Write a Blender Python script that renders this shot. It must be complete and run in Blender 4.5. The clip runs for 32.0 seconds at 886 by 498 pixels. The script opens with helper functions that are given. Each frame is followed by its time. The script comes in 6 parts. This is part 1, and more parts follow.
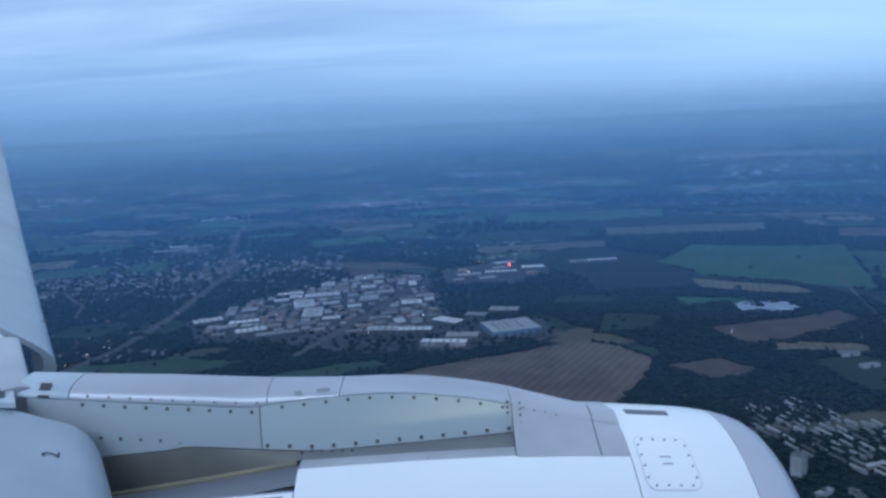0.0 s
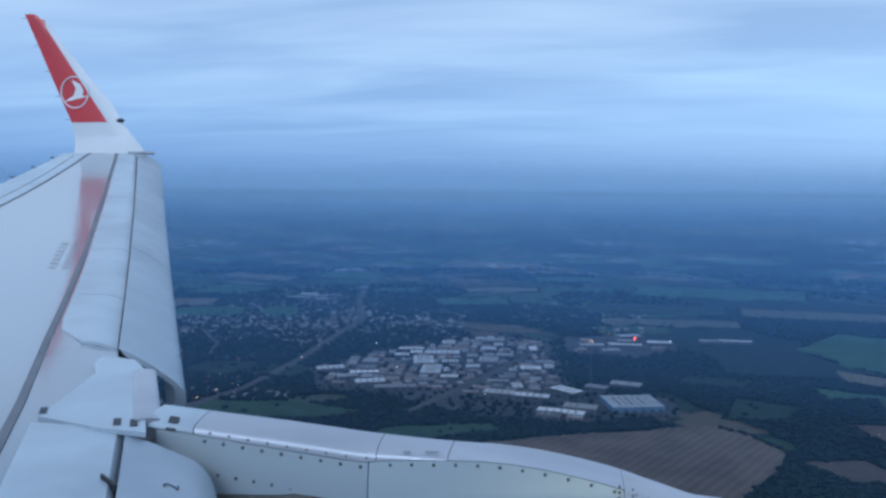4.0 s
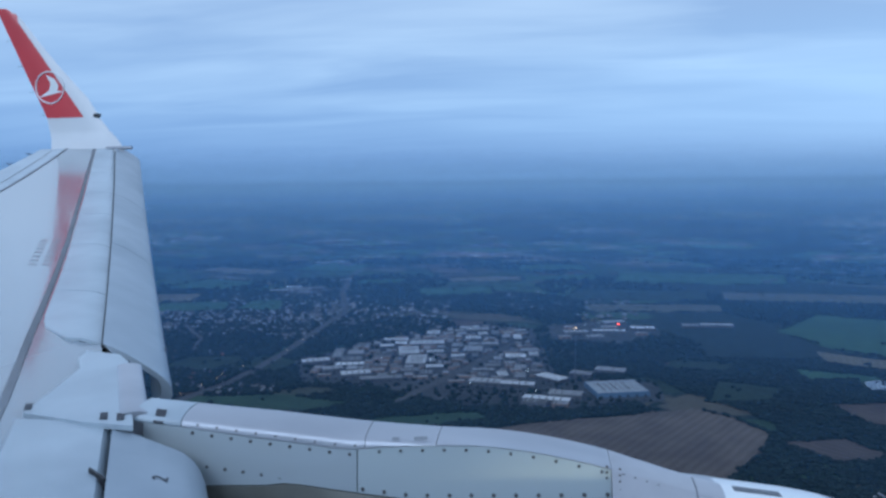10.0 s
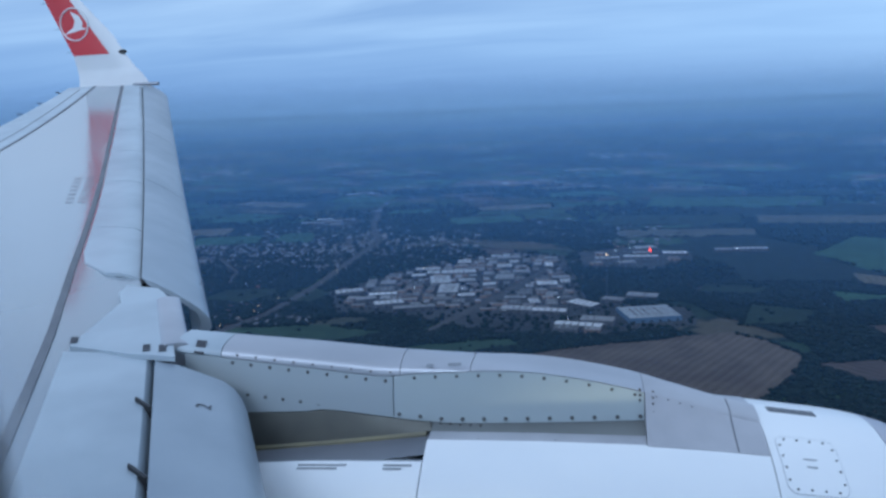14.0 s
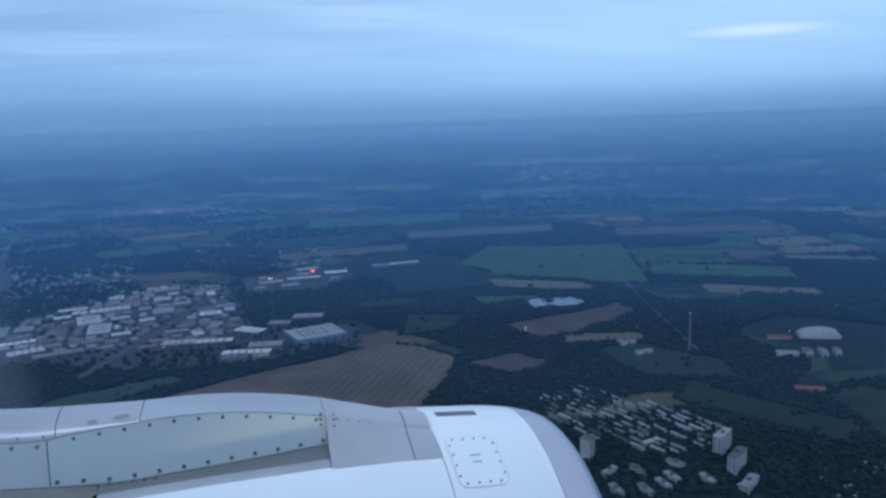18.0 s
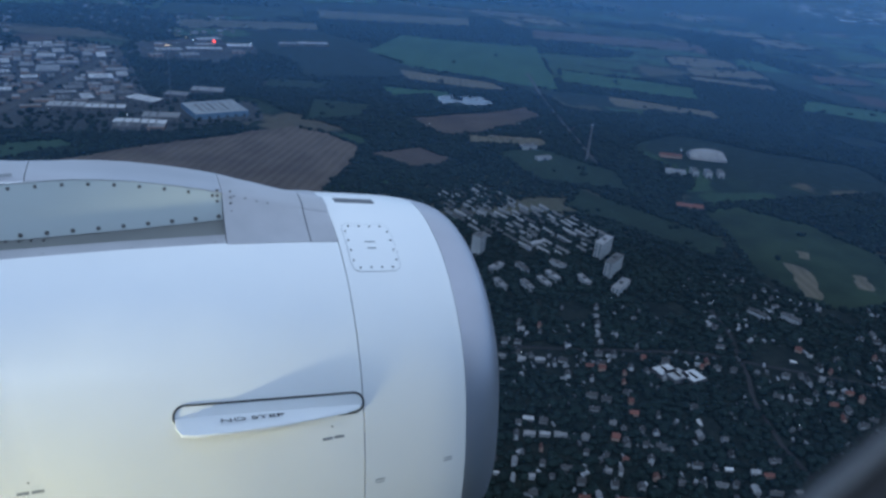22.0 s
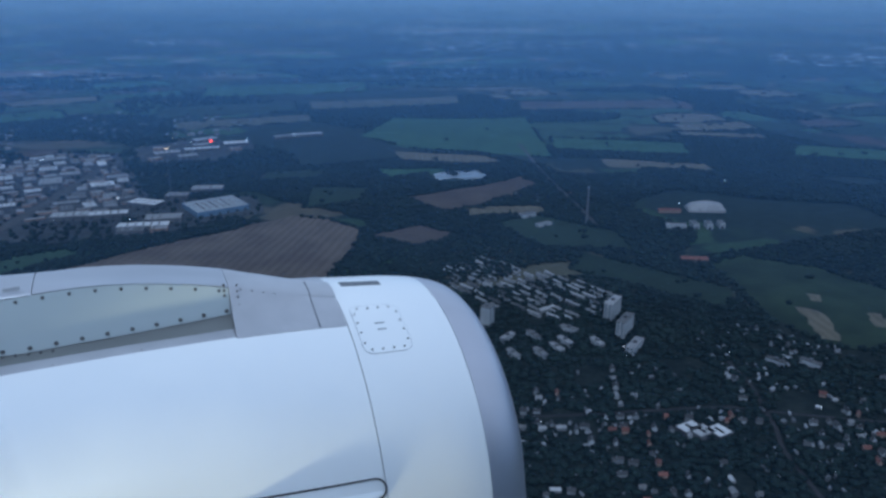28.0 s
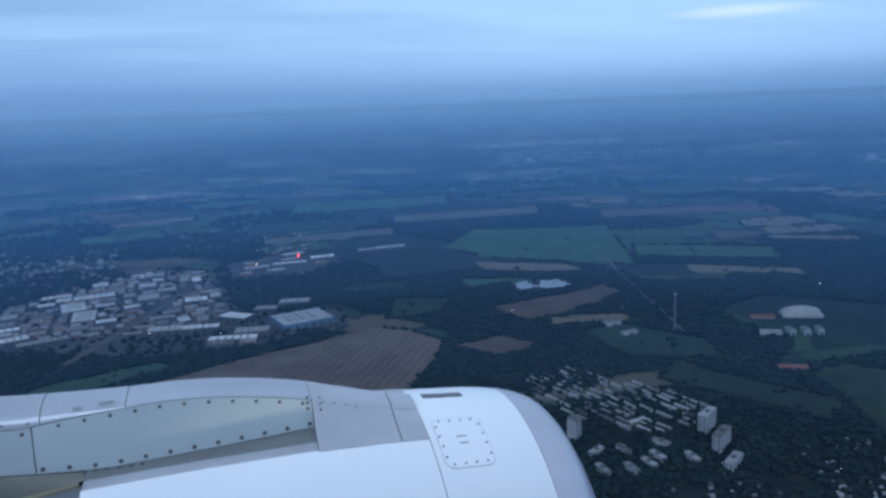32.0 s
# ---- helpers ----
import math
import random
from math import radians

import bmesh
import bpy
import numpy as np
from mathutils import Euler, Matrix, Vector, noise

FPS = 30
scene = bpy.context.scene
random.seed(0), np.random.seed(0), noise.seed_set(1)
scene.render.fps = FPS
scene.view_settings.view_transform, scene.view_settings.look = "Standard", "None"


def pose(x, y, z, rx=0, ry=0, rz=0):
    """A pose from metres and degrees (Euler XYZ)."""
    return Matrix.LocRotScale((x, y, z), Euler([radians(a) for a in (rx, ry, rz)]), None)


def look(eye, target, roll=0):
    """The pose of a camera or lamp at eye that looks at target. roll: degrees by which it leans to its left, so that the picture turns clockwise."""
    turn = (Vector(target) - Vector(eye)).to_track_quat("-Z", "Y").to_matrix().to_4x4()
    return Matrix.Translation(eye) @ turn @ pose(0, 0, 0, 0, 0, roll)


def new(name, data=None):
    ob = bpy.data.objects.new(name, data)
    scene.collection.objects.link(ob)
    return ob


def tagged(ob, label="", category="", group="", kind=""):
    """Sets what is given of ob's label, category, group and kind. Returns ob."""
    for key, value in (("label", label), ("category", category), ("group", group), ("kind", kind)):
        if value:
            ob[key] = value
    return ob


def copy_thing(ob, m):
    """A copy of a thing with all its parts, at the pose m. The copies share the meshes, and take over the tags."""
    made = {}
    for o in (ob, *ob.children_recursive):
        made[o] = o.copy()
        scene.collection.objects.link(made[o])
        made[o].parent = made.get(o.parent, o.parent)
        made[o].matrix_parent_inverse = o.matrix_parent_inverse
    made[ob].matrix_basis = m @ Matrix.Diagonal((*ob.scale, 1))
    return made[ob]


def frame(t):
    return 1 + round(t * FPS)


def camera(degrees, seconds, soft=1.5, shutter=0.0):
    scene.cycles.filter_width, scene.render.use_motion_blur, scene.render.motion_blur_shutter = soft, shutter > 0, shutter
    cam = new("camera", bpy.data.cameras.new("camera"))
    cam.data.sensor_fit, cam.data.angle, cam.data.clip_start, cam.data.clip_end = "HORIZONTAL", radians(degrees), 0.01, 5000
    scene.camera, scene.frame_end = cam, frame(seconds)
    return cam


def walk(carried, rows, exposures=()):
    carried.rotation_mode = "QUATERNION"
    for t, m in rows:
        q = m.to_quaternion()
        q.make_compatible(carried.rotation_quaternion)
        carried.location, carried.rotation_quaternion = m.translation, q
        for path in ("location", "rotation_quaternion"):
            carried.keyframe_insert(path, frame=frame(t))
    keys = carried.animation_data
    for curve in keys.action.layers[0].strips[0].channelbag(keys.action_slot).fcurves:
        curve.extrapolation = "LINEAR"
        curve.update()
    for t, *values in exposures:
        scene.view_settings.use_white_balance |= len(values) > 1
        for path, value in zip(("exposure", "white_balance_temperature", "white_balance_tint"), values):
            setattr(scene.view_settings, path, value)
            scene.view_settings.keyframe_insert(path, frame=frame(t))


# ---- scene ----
EYE = 400.0            # height of the cabin window over the ground
cam = camera(59.78, 32.0, soft=2.7)
cam.data.dof.use_dof = True          # a small lens: only the window frame, a hand's width away, goes soft
cam.data.dof.focus_distance, cam.data.dof.aperture_fstop = 25.0, 10.0

ROWS = [
    (0, 0.014, -0.000, -0.016, 80.79, 2.83, -0.73),
    (0.5, 0.016, -0.005, -0.011, 81.87, 1.74, 3.05),
    (1, 0.0115, 0.001, -0.016, 82.65, 1.64, 6.73),
    (1.5, 0.009, -0.013, -0.005, 83.92, 1.58, 9.04),
    (2, 0.006, -0.005, -0.006, 84.52, 0.94, 9.21),
    (2.5, 0.009, -0.015, -0.001, 84.37, 0.51, 7.73),
    (3, 0.0125, -0.009, 0.003, 84.94, -0.12, 7.35),
    (3.5, 0.030, -0.003, 0.009, 85.36, -0.33, 8.23),
    (5.5, 0.032, 0.011, 0.007, 86.07, -0.48, 9.55),
    (6, 0.033, 0.011, 0.009, 85.89, -0.48, 9.50),
    (6.5, 0.035, 0.010, 0.009, 85.41, -0.28, 8.19),
    (7, 0.031, 0.007, 0.009, 85.70, -0.07, 7.01),
    (7.5, 0.038, 0.020, 0.007, 85.85, 0.15, 8.02),
    (8, 0.038, 0.017, 0.010, 86.06, 0.88, 7.04),
    (8.5, 0.027, 0.002, 0.006, 83.95, 0.60, -4.19),
    (9, 0.022, -0.001, 0.002, 84.36, -0.16, -9.23),
    (9.5, 0.022, -0.002, -0.004, 85.65, 0.52, -0.84),
    (10, 0.025, -0.012, -0.011, 84.90, 0.70, 7.62),
    (10.5, 0.029, -0.016, -0.015, 86.02, 0.64, 12.41),
    (11, 0.0345, -0.009, -0.018, 85.57, 0.99, 14.69),
    (11.5, 0.034, -0.014, -0.018, 85.94, 0.33, 11.83),
    (12, 0.034, -0.015, -0.016, 85.95, 0.54, 11.82),
    (12.5, 0.0365, -0.014, -0.014, 85.67, 0.79, 11.95),
    (13, 0.0385, -0.017, -0.033, 83.63, 1.80, 12.23),
    (13.5, 0.030, -0.003, -0.022, 79.47, 2.44, 11.17),
    (15.5, 0.012, 0.002, -0.016, 81.17, 1.26, 6.12),
    (16, 0.009, 0.006, -0.015, 80.78, 1.16, 5.77),
    (16.5, 0.002, 0.012, -0.008, 81.82, 0.34, 1.45),
    (17, -0.017, 0.019, -0.001, 81.21, 1.05, -6.77),
    (17.5, -0.021, 0.014, 0.002, 79.43, 0.80, -14.52),
    (18, -0.019, 0.004, 0.011, 80.57, 1.91, -15.34),
    (18.5, -0.023, -0.003, 0.012, 83.34, -0.84, -14.80),
    (19, -0.0195, -0.001, 0.016, 83.29, 1.36, -15.49),
    (19.5, -0.0185, 0.002, 0.018, 79.34, -0.50, -16.85),
    (20, -0.019, -0.005, 0.017, 76.10, -3.18, -16.50),
    (20.5, -0.018, -0.014, 0.015, 70.68, -4.17, -16.44),
    (21, -0.017, -0.004, 0.014, 68.46, -3.97, -16.18),
    (21.5, -0.016, -0.002, 0.005, 65.77, -3.91, -14.47),
    (22, -0.016, -0.006, 0.009, 65.40, -5.14, -20.58),
    (22.5, -0.023, 0.003, 0.006, 64.63, -4.18, -24.16),
    (23, -0.023, 0.007, 0.000, 64.50, -3.23, -25.71),
    (23.5, -0.022, 0.005, -0.002, 63.58, -2.00, -25.35),
    (24, -0.023, 0.010, -0.003, 62.37, -1.69, -24.34),
    (24.5, -0.023, 0.009, 0.001, 62.27, -0.85, -23.89),
    (25, -0.016, 0.009, -0.002, 63.03, -0.05, -22.90),
    (25.5, -0.023, 0.008, 0.003, 64.88, 0.66, -21.98),
    (26, -0.015, 0.008, 0.002, 67.13, -0.04, -23.25),
    (26.5, -0.023, 0.009, 0.005, 68.20, -0.46, -23.50),
    (28.5, -0.0175, -0.001, 0.002, 72.39, 0.05, -21.03),
    (29, -0.0185, -0.004, -0.003, 73.91, 0.16, -19.91),
    (29.5, -0.020, -0.002, 0.002, 75.43, 0.14, -19.61),
    (30, -0.010, -0.000, 0.007, 77.09, 1.65, -19.47),
    (30.5, -0.010, 0.002, 0.012, 78.13, 1.71, -17.81),
    (31, -0.009, 0.001, 0.008, 78.28, 2.33, -17.47),
    (31.5, -0.017, 0.002, 0.012, 78.93, 1.81, -16.81),
    (32, -0.012, -0.000, 0.006, 79.30, 2.29, -16.46),
]

walk(cam, [(t, pose(x, y, EYE + z, rx, ry, rz)) for t, x, y, z, rx, ry, rz in ROWS],
     exposures=[(0, 0.10, 5400, 10), (1, 0.02, 5400, 10), (3, 0.05, 5400, 10), (6, 0.0, 5400, 10), (18, 0.0, 5400, 10), (23, -0.06, 5400, 10), (26, -0.05, 5400, 10), (32, 0.03, 5400, 10)])

# ---- sky and light ----
SUN_EL, SUN_AZ = 32.0, 200.0     # soft, high, from behind the cabin side
world = bpy.data.worlds.new("sky")
scene.world = world
world.use_nodes = True
wn, wl = world.node_tree.nodes, world.node_tree.links
wn.clear()


def wnode(kind, operation="", data_type="", blend_type="", interpolation_type=""):
    n = wn.new(kind)
    if operation:
        n.operation = operation
    if data_type:
        n.data_type = data_type
    if blend_type:
        n.blend_type = blend_type
    if interpolation_type:
        n.interpolation_type = interpolation_type
    return n


w_out = wnode("ShaderNodeOutputWorld")
w_bg = wnode("ShaderNodeBackground")
w_sky = wnode("ShaderNodeTexSky")
w_sky.sky_type = "NISHITA"
w_sky.sun_disc = False
w_sky.sun_elevation = radians(SUN_EL)
w_sky.sun_rotation = radians(SUN_AZ)
w_skys = wnode("ShaderNodeVectorMath", operation="SCALE")
w_skys.inputs[3].default_value = 0.05
wl.new(w_sky.outputs[0], w_skys.inputs[0])
w_tc = wnode("ShaderNodeTexCoord")
w_sep = wnode("ShaderNodeSeparateXYZ")
wl.new(w_tc.outputs["Generated"], w_sep.inputs[0])
# overcast veil: blue haze at the horizon, paler overhead
w_ramp = wnode("ShaderNodeValToRGB")
w_ramp.color_ramp.interpolation = "B_SPLINE"
for i, (p, c) in enumerate(((0.0, (0.165, 0.295, 0.515)), (0.022, (0.188, 0.335, 0.575)), (0.05, (0.272, 0.44, 0.695)),
                            (0.10, (0.378, 0.552, 0.775)), (0.2, (0.465, 0.617, 0.79)), (0.36, (0.555, 0.672, 0.81)), (1.0, (0.60, 0.71, 0.85)))):
    e = w_ramp.color_ramp.elements[i] if i < 2 else w_ramp.color_ramp.elements.new(p)
    e.position, e.color = p, (*c, 1)
wl.new(w_sep.outputs[2], w_ramp.inputs[0])
# streaky cloud deck: the direction is laid out on a flat layer high above
w_add = wnode("ShaderNodeMath", operation="ADD")
w_add.inputs[1].default_value = 0.10
wl.new(w_sep.outputs[2], w_add.inputs[0])
w_div = wnode("ShaderNodeVectorMath", operation="DIVIDE")
w_comb = wnode("ShaderNodeCombineXYZ")
for k in range(3):
    wl.new(w_add.outputs[0], w_comb.inputs[k])
wl.new(w_tc.outputs["Generated"], w_div.inputs[0])
wl.new(w_comb.outputs[0], w_div.inputs[1])
w_map = wnode("ShaderNodeMapping")
w_map.inputs["Scale"].default_value = (0.55, 1.5, 0.0)
w_map.inputs["Rotation"].default_value = (0, 0, radians(8))
wl.new(w_div.outputs[0], w_map.inputs[0])
w_n1 = wnode("ShaderNodeTexNoise")
w_n1.inputs["Scale"].default_value = 1.1
w_n1.inputs["Detail"].default_value = 5
w_n1.inputs["Roughness"].default_value = 0.48
w_n1.inputs["Distortion"].default_value = 0.4
wl.new(w_map.outputs[0], w_n1.inputs["Vector"])
w_cr = wnode("ShaderNodeValToRGB")
w_cr.color_ramp.elements[0].position, w_cr.color_ramp.elements[0].color = 0.34, (0.83, 0.86, 0.91, 1)
w_cr.color_ramp.elements[1].position, w_cr.color_ramp.elements[1].color = 0.69, (1.27, 1.20, 1.11, 1)
wl.new(w_n1.outputs[0], w_cr.inputs[0])
# the cloud pattern fades out into the haze low down
w_fade = wnode("ShaderNodeMapRange", interpolation_type="SMOOTHSTEP")
w_fade.inputs[1].default_value, w_fade.inputs[2].default_value = -0.01, 0.15
wl.new(w_sep.outputs[2], w_fade.inputs[0])
w_mix = wnode("ShaderNodeMix", data_type="RGBA", blend_type="MULTIPLY")
wl.new(w_fade.outputs[0], w_mix.inputs[0])
wl.new(w_ramp.outputs[0], w_mix.inputs[6])
wl.new(w_cr.outputs[0], w_mix.inputs[7])
w_mix2 = wnode("ShaderNodeMix", data_type="RGBA")
w_mix2.inputs[0].default_value = 0.88
wl.new(w_skys.outputs[0], w_mix2.inputs[6])
wl.new(w_mix.outputs[2], w_mix2.inputs[7])
# a bright rift in the cloud low over the forward horizon
RIFT_AZ, RIFT_EL = 37.0, 5.3
w_r0 = wnode("ShaderNodeVectorMath", operation="SUBTRACT")
w_r0.inputs[1].default_value = (math.sin(radians(RIFT_AZ)) * math.cos(radians(RIFT_EL)), math.cos(radians(RIFT_AZ)) * math.cos(radians(RIFT_EL)), math.sin(radians(RIFT_EL)))
wl.new(w_tc.outputs["Generated"], w_r0.inputs[0])
w_r1 = wnode("ShaderNodeVectorMath", operation="MULTIPLY")
w_r1.inputs[1].default_value = (16, 16, 170)
wl.new(w_r0.outputs[0], w_r1.inputs[0])
w_r2 = wnode("ShaderNodeVectorMath", operation="LENGTH")
wl.new(w_r1.outputs[0], w_r2.inputs[0])
w_r3 = wnode("ShaderNodeMapRange", interpolation_type="SMOOTHSTEP")
w_r3.inputs[1].default_value, w_r3.inputs[2].default_value, w_r3.inputs[3].default_value, w_r3.inputs[4].default_value = 0.1, 1.7, 0.5, 0.0
wl.new(w_r2.outputs["Value"], w_r3.inputs[0])
w_r4 = wnode("ShaderNodeMix", data_type="RGBA")
w_r4.inputs[7].default_value = (0.95, 0.97, 1.0, 1)
wl.new(w_r3.outputs[0], w_r4.inputs[0])
wl.new(w_mix2.outputs[2], w_r4.inputs[6])
# the sky is lighter all round the rift
w_r5 = wnode("ShaderNodeVectorMath", operation="MULTIPLY")
w_r5.inputs[1].default_value = (1.8, 1.8, 13.5)
wl.new(w_r0.outputs[0], w_r5.inputs[0])
w_r6 = wnode("ShaderNodeVectorMath", operation="LENGTH")
wl.new(w_r5.outputs[0], w_r6.inputs[0])
w_r7 = wnode("ShaderNodeMapRange", interpolation_type="SMOOTHSTEP")
w_r7.inputs[1].default_value, w_r7.inputs[2].default_value, w_r7.inputs[3].default_value, w_r7.inputs[4].default_value = 0.1, 1.7, 0.51, 0.0
wl.new(w_r6.outputs["Value"], w_r7.inputs[0])
w_r8 = wnode("ShaderNodeMix", data_type="RGBA")
w_r8.inputs[7].default_value = (0.58, 0.80, 1.0, 1)
wl.new(w_r7.outputs[0], w_r8.inputs[0])
wl.new(w_mix2.outputs[2], w_r8.inputs[6])
wl.new(w_r8.outputs[2], w_r4.inputs[6])
wl.new(w_r4.outputs[2], w_bg.inputs[0])
w_bg.inputs[1].default_value = 1.0
wl.new(w_bg.outputs[0], w_out.inputs[0])

sun_data = bpy.data.lights.new("sun", "SUN")
sun_data.energy, sun_data.angle, sun_data.color = 1.3, radians(35), (0.86, 0.94, 1.0)
sun = new("sun", sun_data)
sun.matrix_world = Matrix.Translation((0, -20, 480)) @ Vector(
    (math.sin(radians(SUN_AZ)) * math.cos(radians(SUN_EL)), math.cos(radians(SUN_AZ)) * math.cos(radians(SUN_EL)),
     math.sin(radians(SUN_EL)))).to_track_quat("Z", "Y").to_matrix().to_4x4()


# ---- materials ----
def mat(name, c1, c2=None, rough=0.5, metal=0.0, scale=3.0, big=0.3, bump=0.0, stretch=(1, 1, 1), coat=0.0,
        rnd=0.0, bump_scale=40.0, contrast=(0.35, 0.65)):
    """Procedural surface: two scales of noise between c1 and c2, fine relief, optional change from piece to piece."""
    m = bpy.data.materials.new(name)
    m.use_nodes = True
    n, l = m.node_tree.nodes, m.node_tree.links
    b = n["Principled BSDF"]
    c2 = c2 or tuple(v * 0.82 for v in c1)
    tc = n.new("ShaderNodeTexCoord")
    mp = n.new("ShaderNodeMapping")
    mp.inputs["Scale"].default_value = stretch
    l.new(tc.outputs["Object"], mp.inputs[0])
    fine, wide = n.new("ShaderNodeTexNoise"), n.new("ShaderNodeTexNoise")
    for k, s, d in ((fine, scale, 6), (wide, scale * big, 3)):
        k.inputs["Scale"].default_value, k.inputs["Detail"].default_value = s, d
        l.new(mp.outputs[0], k.inputs["Vector"])
    av = n.new("ShaderNodeMath")
    av.operation = "ADD"
    l.new(fine.outputs[0], av.inputs[0])
    l.new(wide.outputs[0], av.inputs[1])
    mr = n.new("ShaderNodeMapRange")
    mr.inputs[1].default_value, mr.inputs[2].default_value = 2 * contrast[0], 2 * contrast[1]
    l.new(av.outputs[0], mr.inputs[0])
    mx = n.new("ShaderNodeMix")
    mx.data_type = "RGBA"
    mx.inputs[6].default_value, mx.inputs[7].default_value = (*c1, 1), (*c2, 1)
    l.new(mr.outputs[0], mx.inputs[0])
    col = mx.outputs[2]
    if rnd:
        oi = n.new("ShaderNodeObjectInfo")
        hs = n.new("ShaderNodeHueSaturation")
        vr = n.new("ShaderNodeMapRange")
        vr.inputs[3].default_value, vr.inputs[4].default_value = 1 - rnd, 1 + rnd
        l.new(oi.outputs["Random"], vr.inputs[0])
        l.new(vr.outputs[0], hs.inputs["Value"])
        l.new(col, hs.inputs["Color"])
        col = hs.outputs[0]
    l.new(col, b.inputs["Base Color"])
    rr = n.new("ShaderNodeMapRange")
    rr.inputs[3].default_value, rr.inputs[4].default_value = max(rough - 0.06, 0.02), min(rough + 0.08, 1)
    l.new(wide.outputs[0], rr.inputs[0])
    l.new(rr.outputs[0], b.inputs["Roughness"])
    b.inputs["Metallic"].default_value = metal
    b.inputs["Coat Weight"].default_value = coat
    b.inputs["Coat Roughness"].default_value = 0.15
    if bump:
        bt, bp = n.new("ShaderNodeTexNoise"), n.new("ShaderNodeBump")
        bt.inputs["Scale"].default_value, bt.inputs["Detail"].default_value = bump_scale, 4
        l.new(mp.outputs[0], bt.inputs["Vector"])
        bp.inputs["Strength"].default_value = bump
        bp.inputs["Distance"].default_value = 1.0 / bump_scale
        l.new(bt.outputs[0], bp.inputs["Height"])
        l.new(bp.outputs[0], b.inputs["Normal"])
    return m


def glow(name, color, strength):
    m = bpy.data.materials.new(name)
    m.use_nodes = True
    b = m.node_tree.nodes["Principled BSDF"]
    b.inputs["Base Color"].default_value = (*color, 1)
    b.inputs["Emission Color"].default_value = (*color, 1)
    b.inputs["Emission Strength"].default_value = strength
    return m


# white paint darkened in colour to offset the sunlight on the winglet
WINGLET_DIM_WHITE = mat("winglet_dimmed_white", (0.60, 0.61, 0.62), (0.56, 0.57, 0.58), 0.42, 0, 2.0, coat=0.1)
APRON_GREY = mat("apron_olive_grey", (0.24, 0.25, 0.25), (0.165, 0.172, 0.17), 0.5, 0.2, 3.0, stretch=(0.4, 1, 1))
WHITE = mat("white_paint", (0.88, 0.89, 0.89), (0.82, 0.84, 0.86), 0.38, 0, 2.0, coat=0.15)
WING_GREY = mat("wing_grey_paint", (0.225, 0.268, 0.31), (0.20, 0.24, 0.28), 0.14, 0, 1.2, stretch=(1, 0.3, 1), coat=1.0)
WING_GREY.node_tree.nodes["Principled BSDF"].inputs["Coat Roughness"].default_value = 0.10
WING_MARK = mat("wing_faded_marks", (0.14, 0.16, 0.185), None, 0.2, 0, 1.2, coat=1.0)
WING_LIGHT = mat("leading_edge_paint", (0.435, 0.50, 0.55), (0.335, 0.39, 0.44), 0.36, 0, 2.2, coat=0.15, contrast=(0.42, 0.64))
SLAT_PAINT = mat("slat_paint", (0.355, 0.41, 0.465), (0.275, 0.325, 0.38), 0.40, 0, 2.0, coat=0.1, contrast=(0.42, 0.64))
PYLON_CAP = mat("pylon_cap_metal", (0.51, 0.52, 0.56), (0.38, 0.395, 0.435), 0.36, 0.4, 3.0, stretch=(0.4, 1, 1))
PYLON_SIDE = mat("pylon_side_paint", (0.44, 0.49, 0.525), (0.375, 0.415, 0.43), 0.30, 0.05, 1.5, stretch=(0.4, 1, 1.6))
PYLON_FRONT = mat("pylon_front_paint", (0.485, 0.545, 0.575), (0.425, 0.475, 0.475), 0.30, 0.05, 1.5, stretch=(0.4, 1, 1.6))
FAIR_GREY = mat("fairing_grey", (0.52, 0.52, 0.55), (0.37, 0.375, 0.405), 0.45, 0.2, 3.0)
APRON = mat("apron_brown_grey", (0.150, 0.149, 0.130), (0.088, 0.089, 0.080), 0.5, 0.2, 4.0)
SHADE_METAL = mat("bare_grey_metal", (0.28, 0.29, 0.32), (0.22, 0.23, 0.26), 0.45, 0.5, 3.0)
ALU = mat("brushed_aluminium", (0.60, 0.59, 0.64), (0.52, 0.515, 0.56), 0.42, 0.8, 3.0, stretch=(0.3, 1, 1))
DARK = mat("dark_seal_and_shade", (0.035, 0.036, 0.04), (0.025, 0.026, 0.03), 0.6, 0, 8)
SEAM = mat("seam_grey", (0.16, 0.17, 0.19), (0.12, 0.13, 0.15), 0.6, 0, 8)
BOLT = mat("bolt_steel", (0.15, 0.15, 0.155), (0.10, 0.10, 0.105), 0.5, 0.5, 30)
RED = mat("red_paint", (0.52, 0.020, 0.028), (0.45, 0.018, 0.025), 0.32, 0, 2.0, coat=0.2)
LOGO_WHITE = mat("logo_white", (0.82, 0.82, 0.82), None, 0.4)
PRINT = mat("stencil_print", (0.05, 0.055, 0.07), None, 0.6)
HATCH_SEAM = mat("faint_seam", (0.50, 0.52, 0.55), None, 0.6)
PRINT_GREY = mat("stencil_print_faded", (0.30, 0.32, 0.35), None, 0.6)
CABIN = mat("cabin_plastic", (0.55, 0.55, 0.54), (0.50, 0.50, 0.49), 0.6, 0, 20)
SEAL = mat("window_seal", (0.16, 0.165, 0.175), None, 0.6)
GASKET = mat("window_gasket", (0.035, 0.035, 0.038), None, 0.7)
GLASS_LAMP = glow("landing_lamp_glass", (1.0, 0.85, 0.6), 6.0)


# ---- mesh helpers ----
def mesh_from(name, verts, faces, material, sharp=40):
    me = bpy.data.meshes.new(name)
    me.from_pydata([tuple(v) for v in verts], [], [tuple(f) for f in faces])
    me.materials.append(material)
    if sharp is not None:
        me.polygons.foreach_set("use_smooth", [True] * len(me.polygons))
        me.set_sharp_from_angle(angle=radians(sharp))
    me.update()
    return me


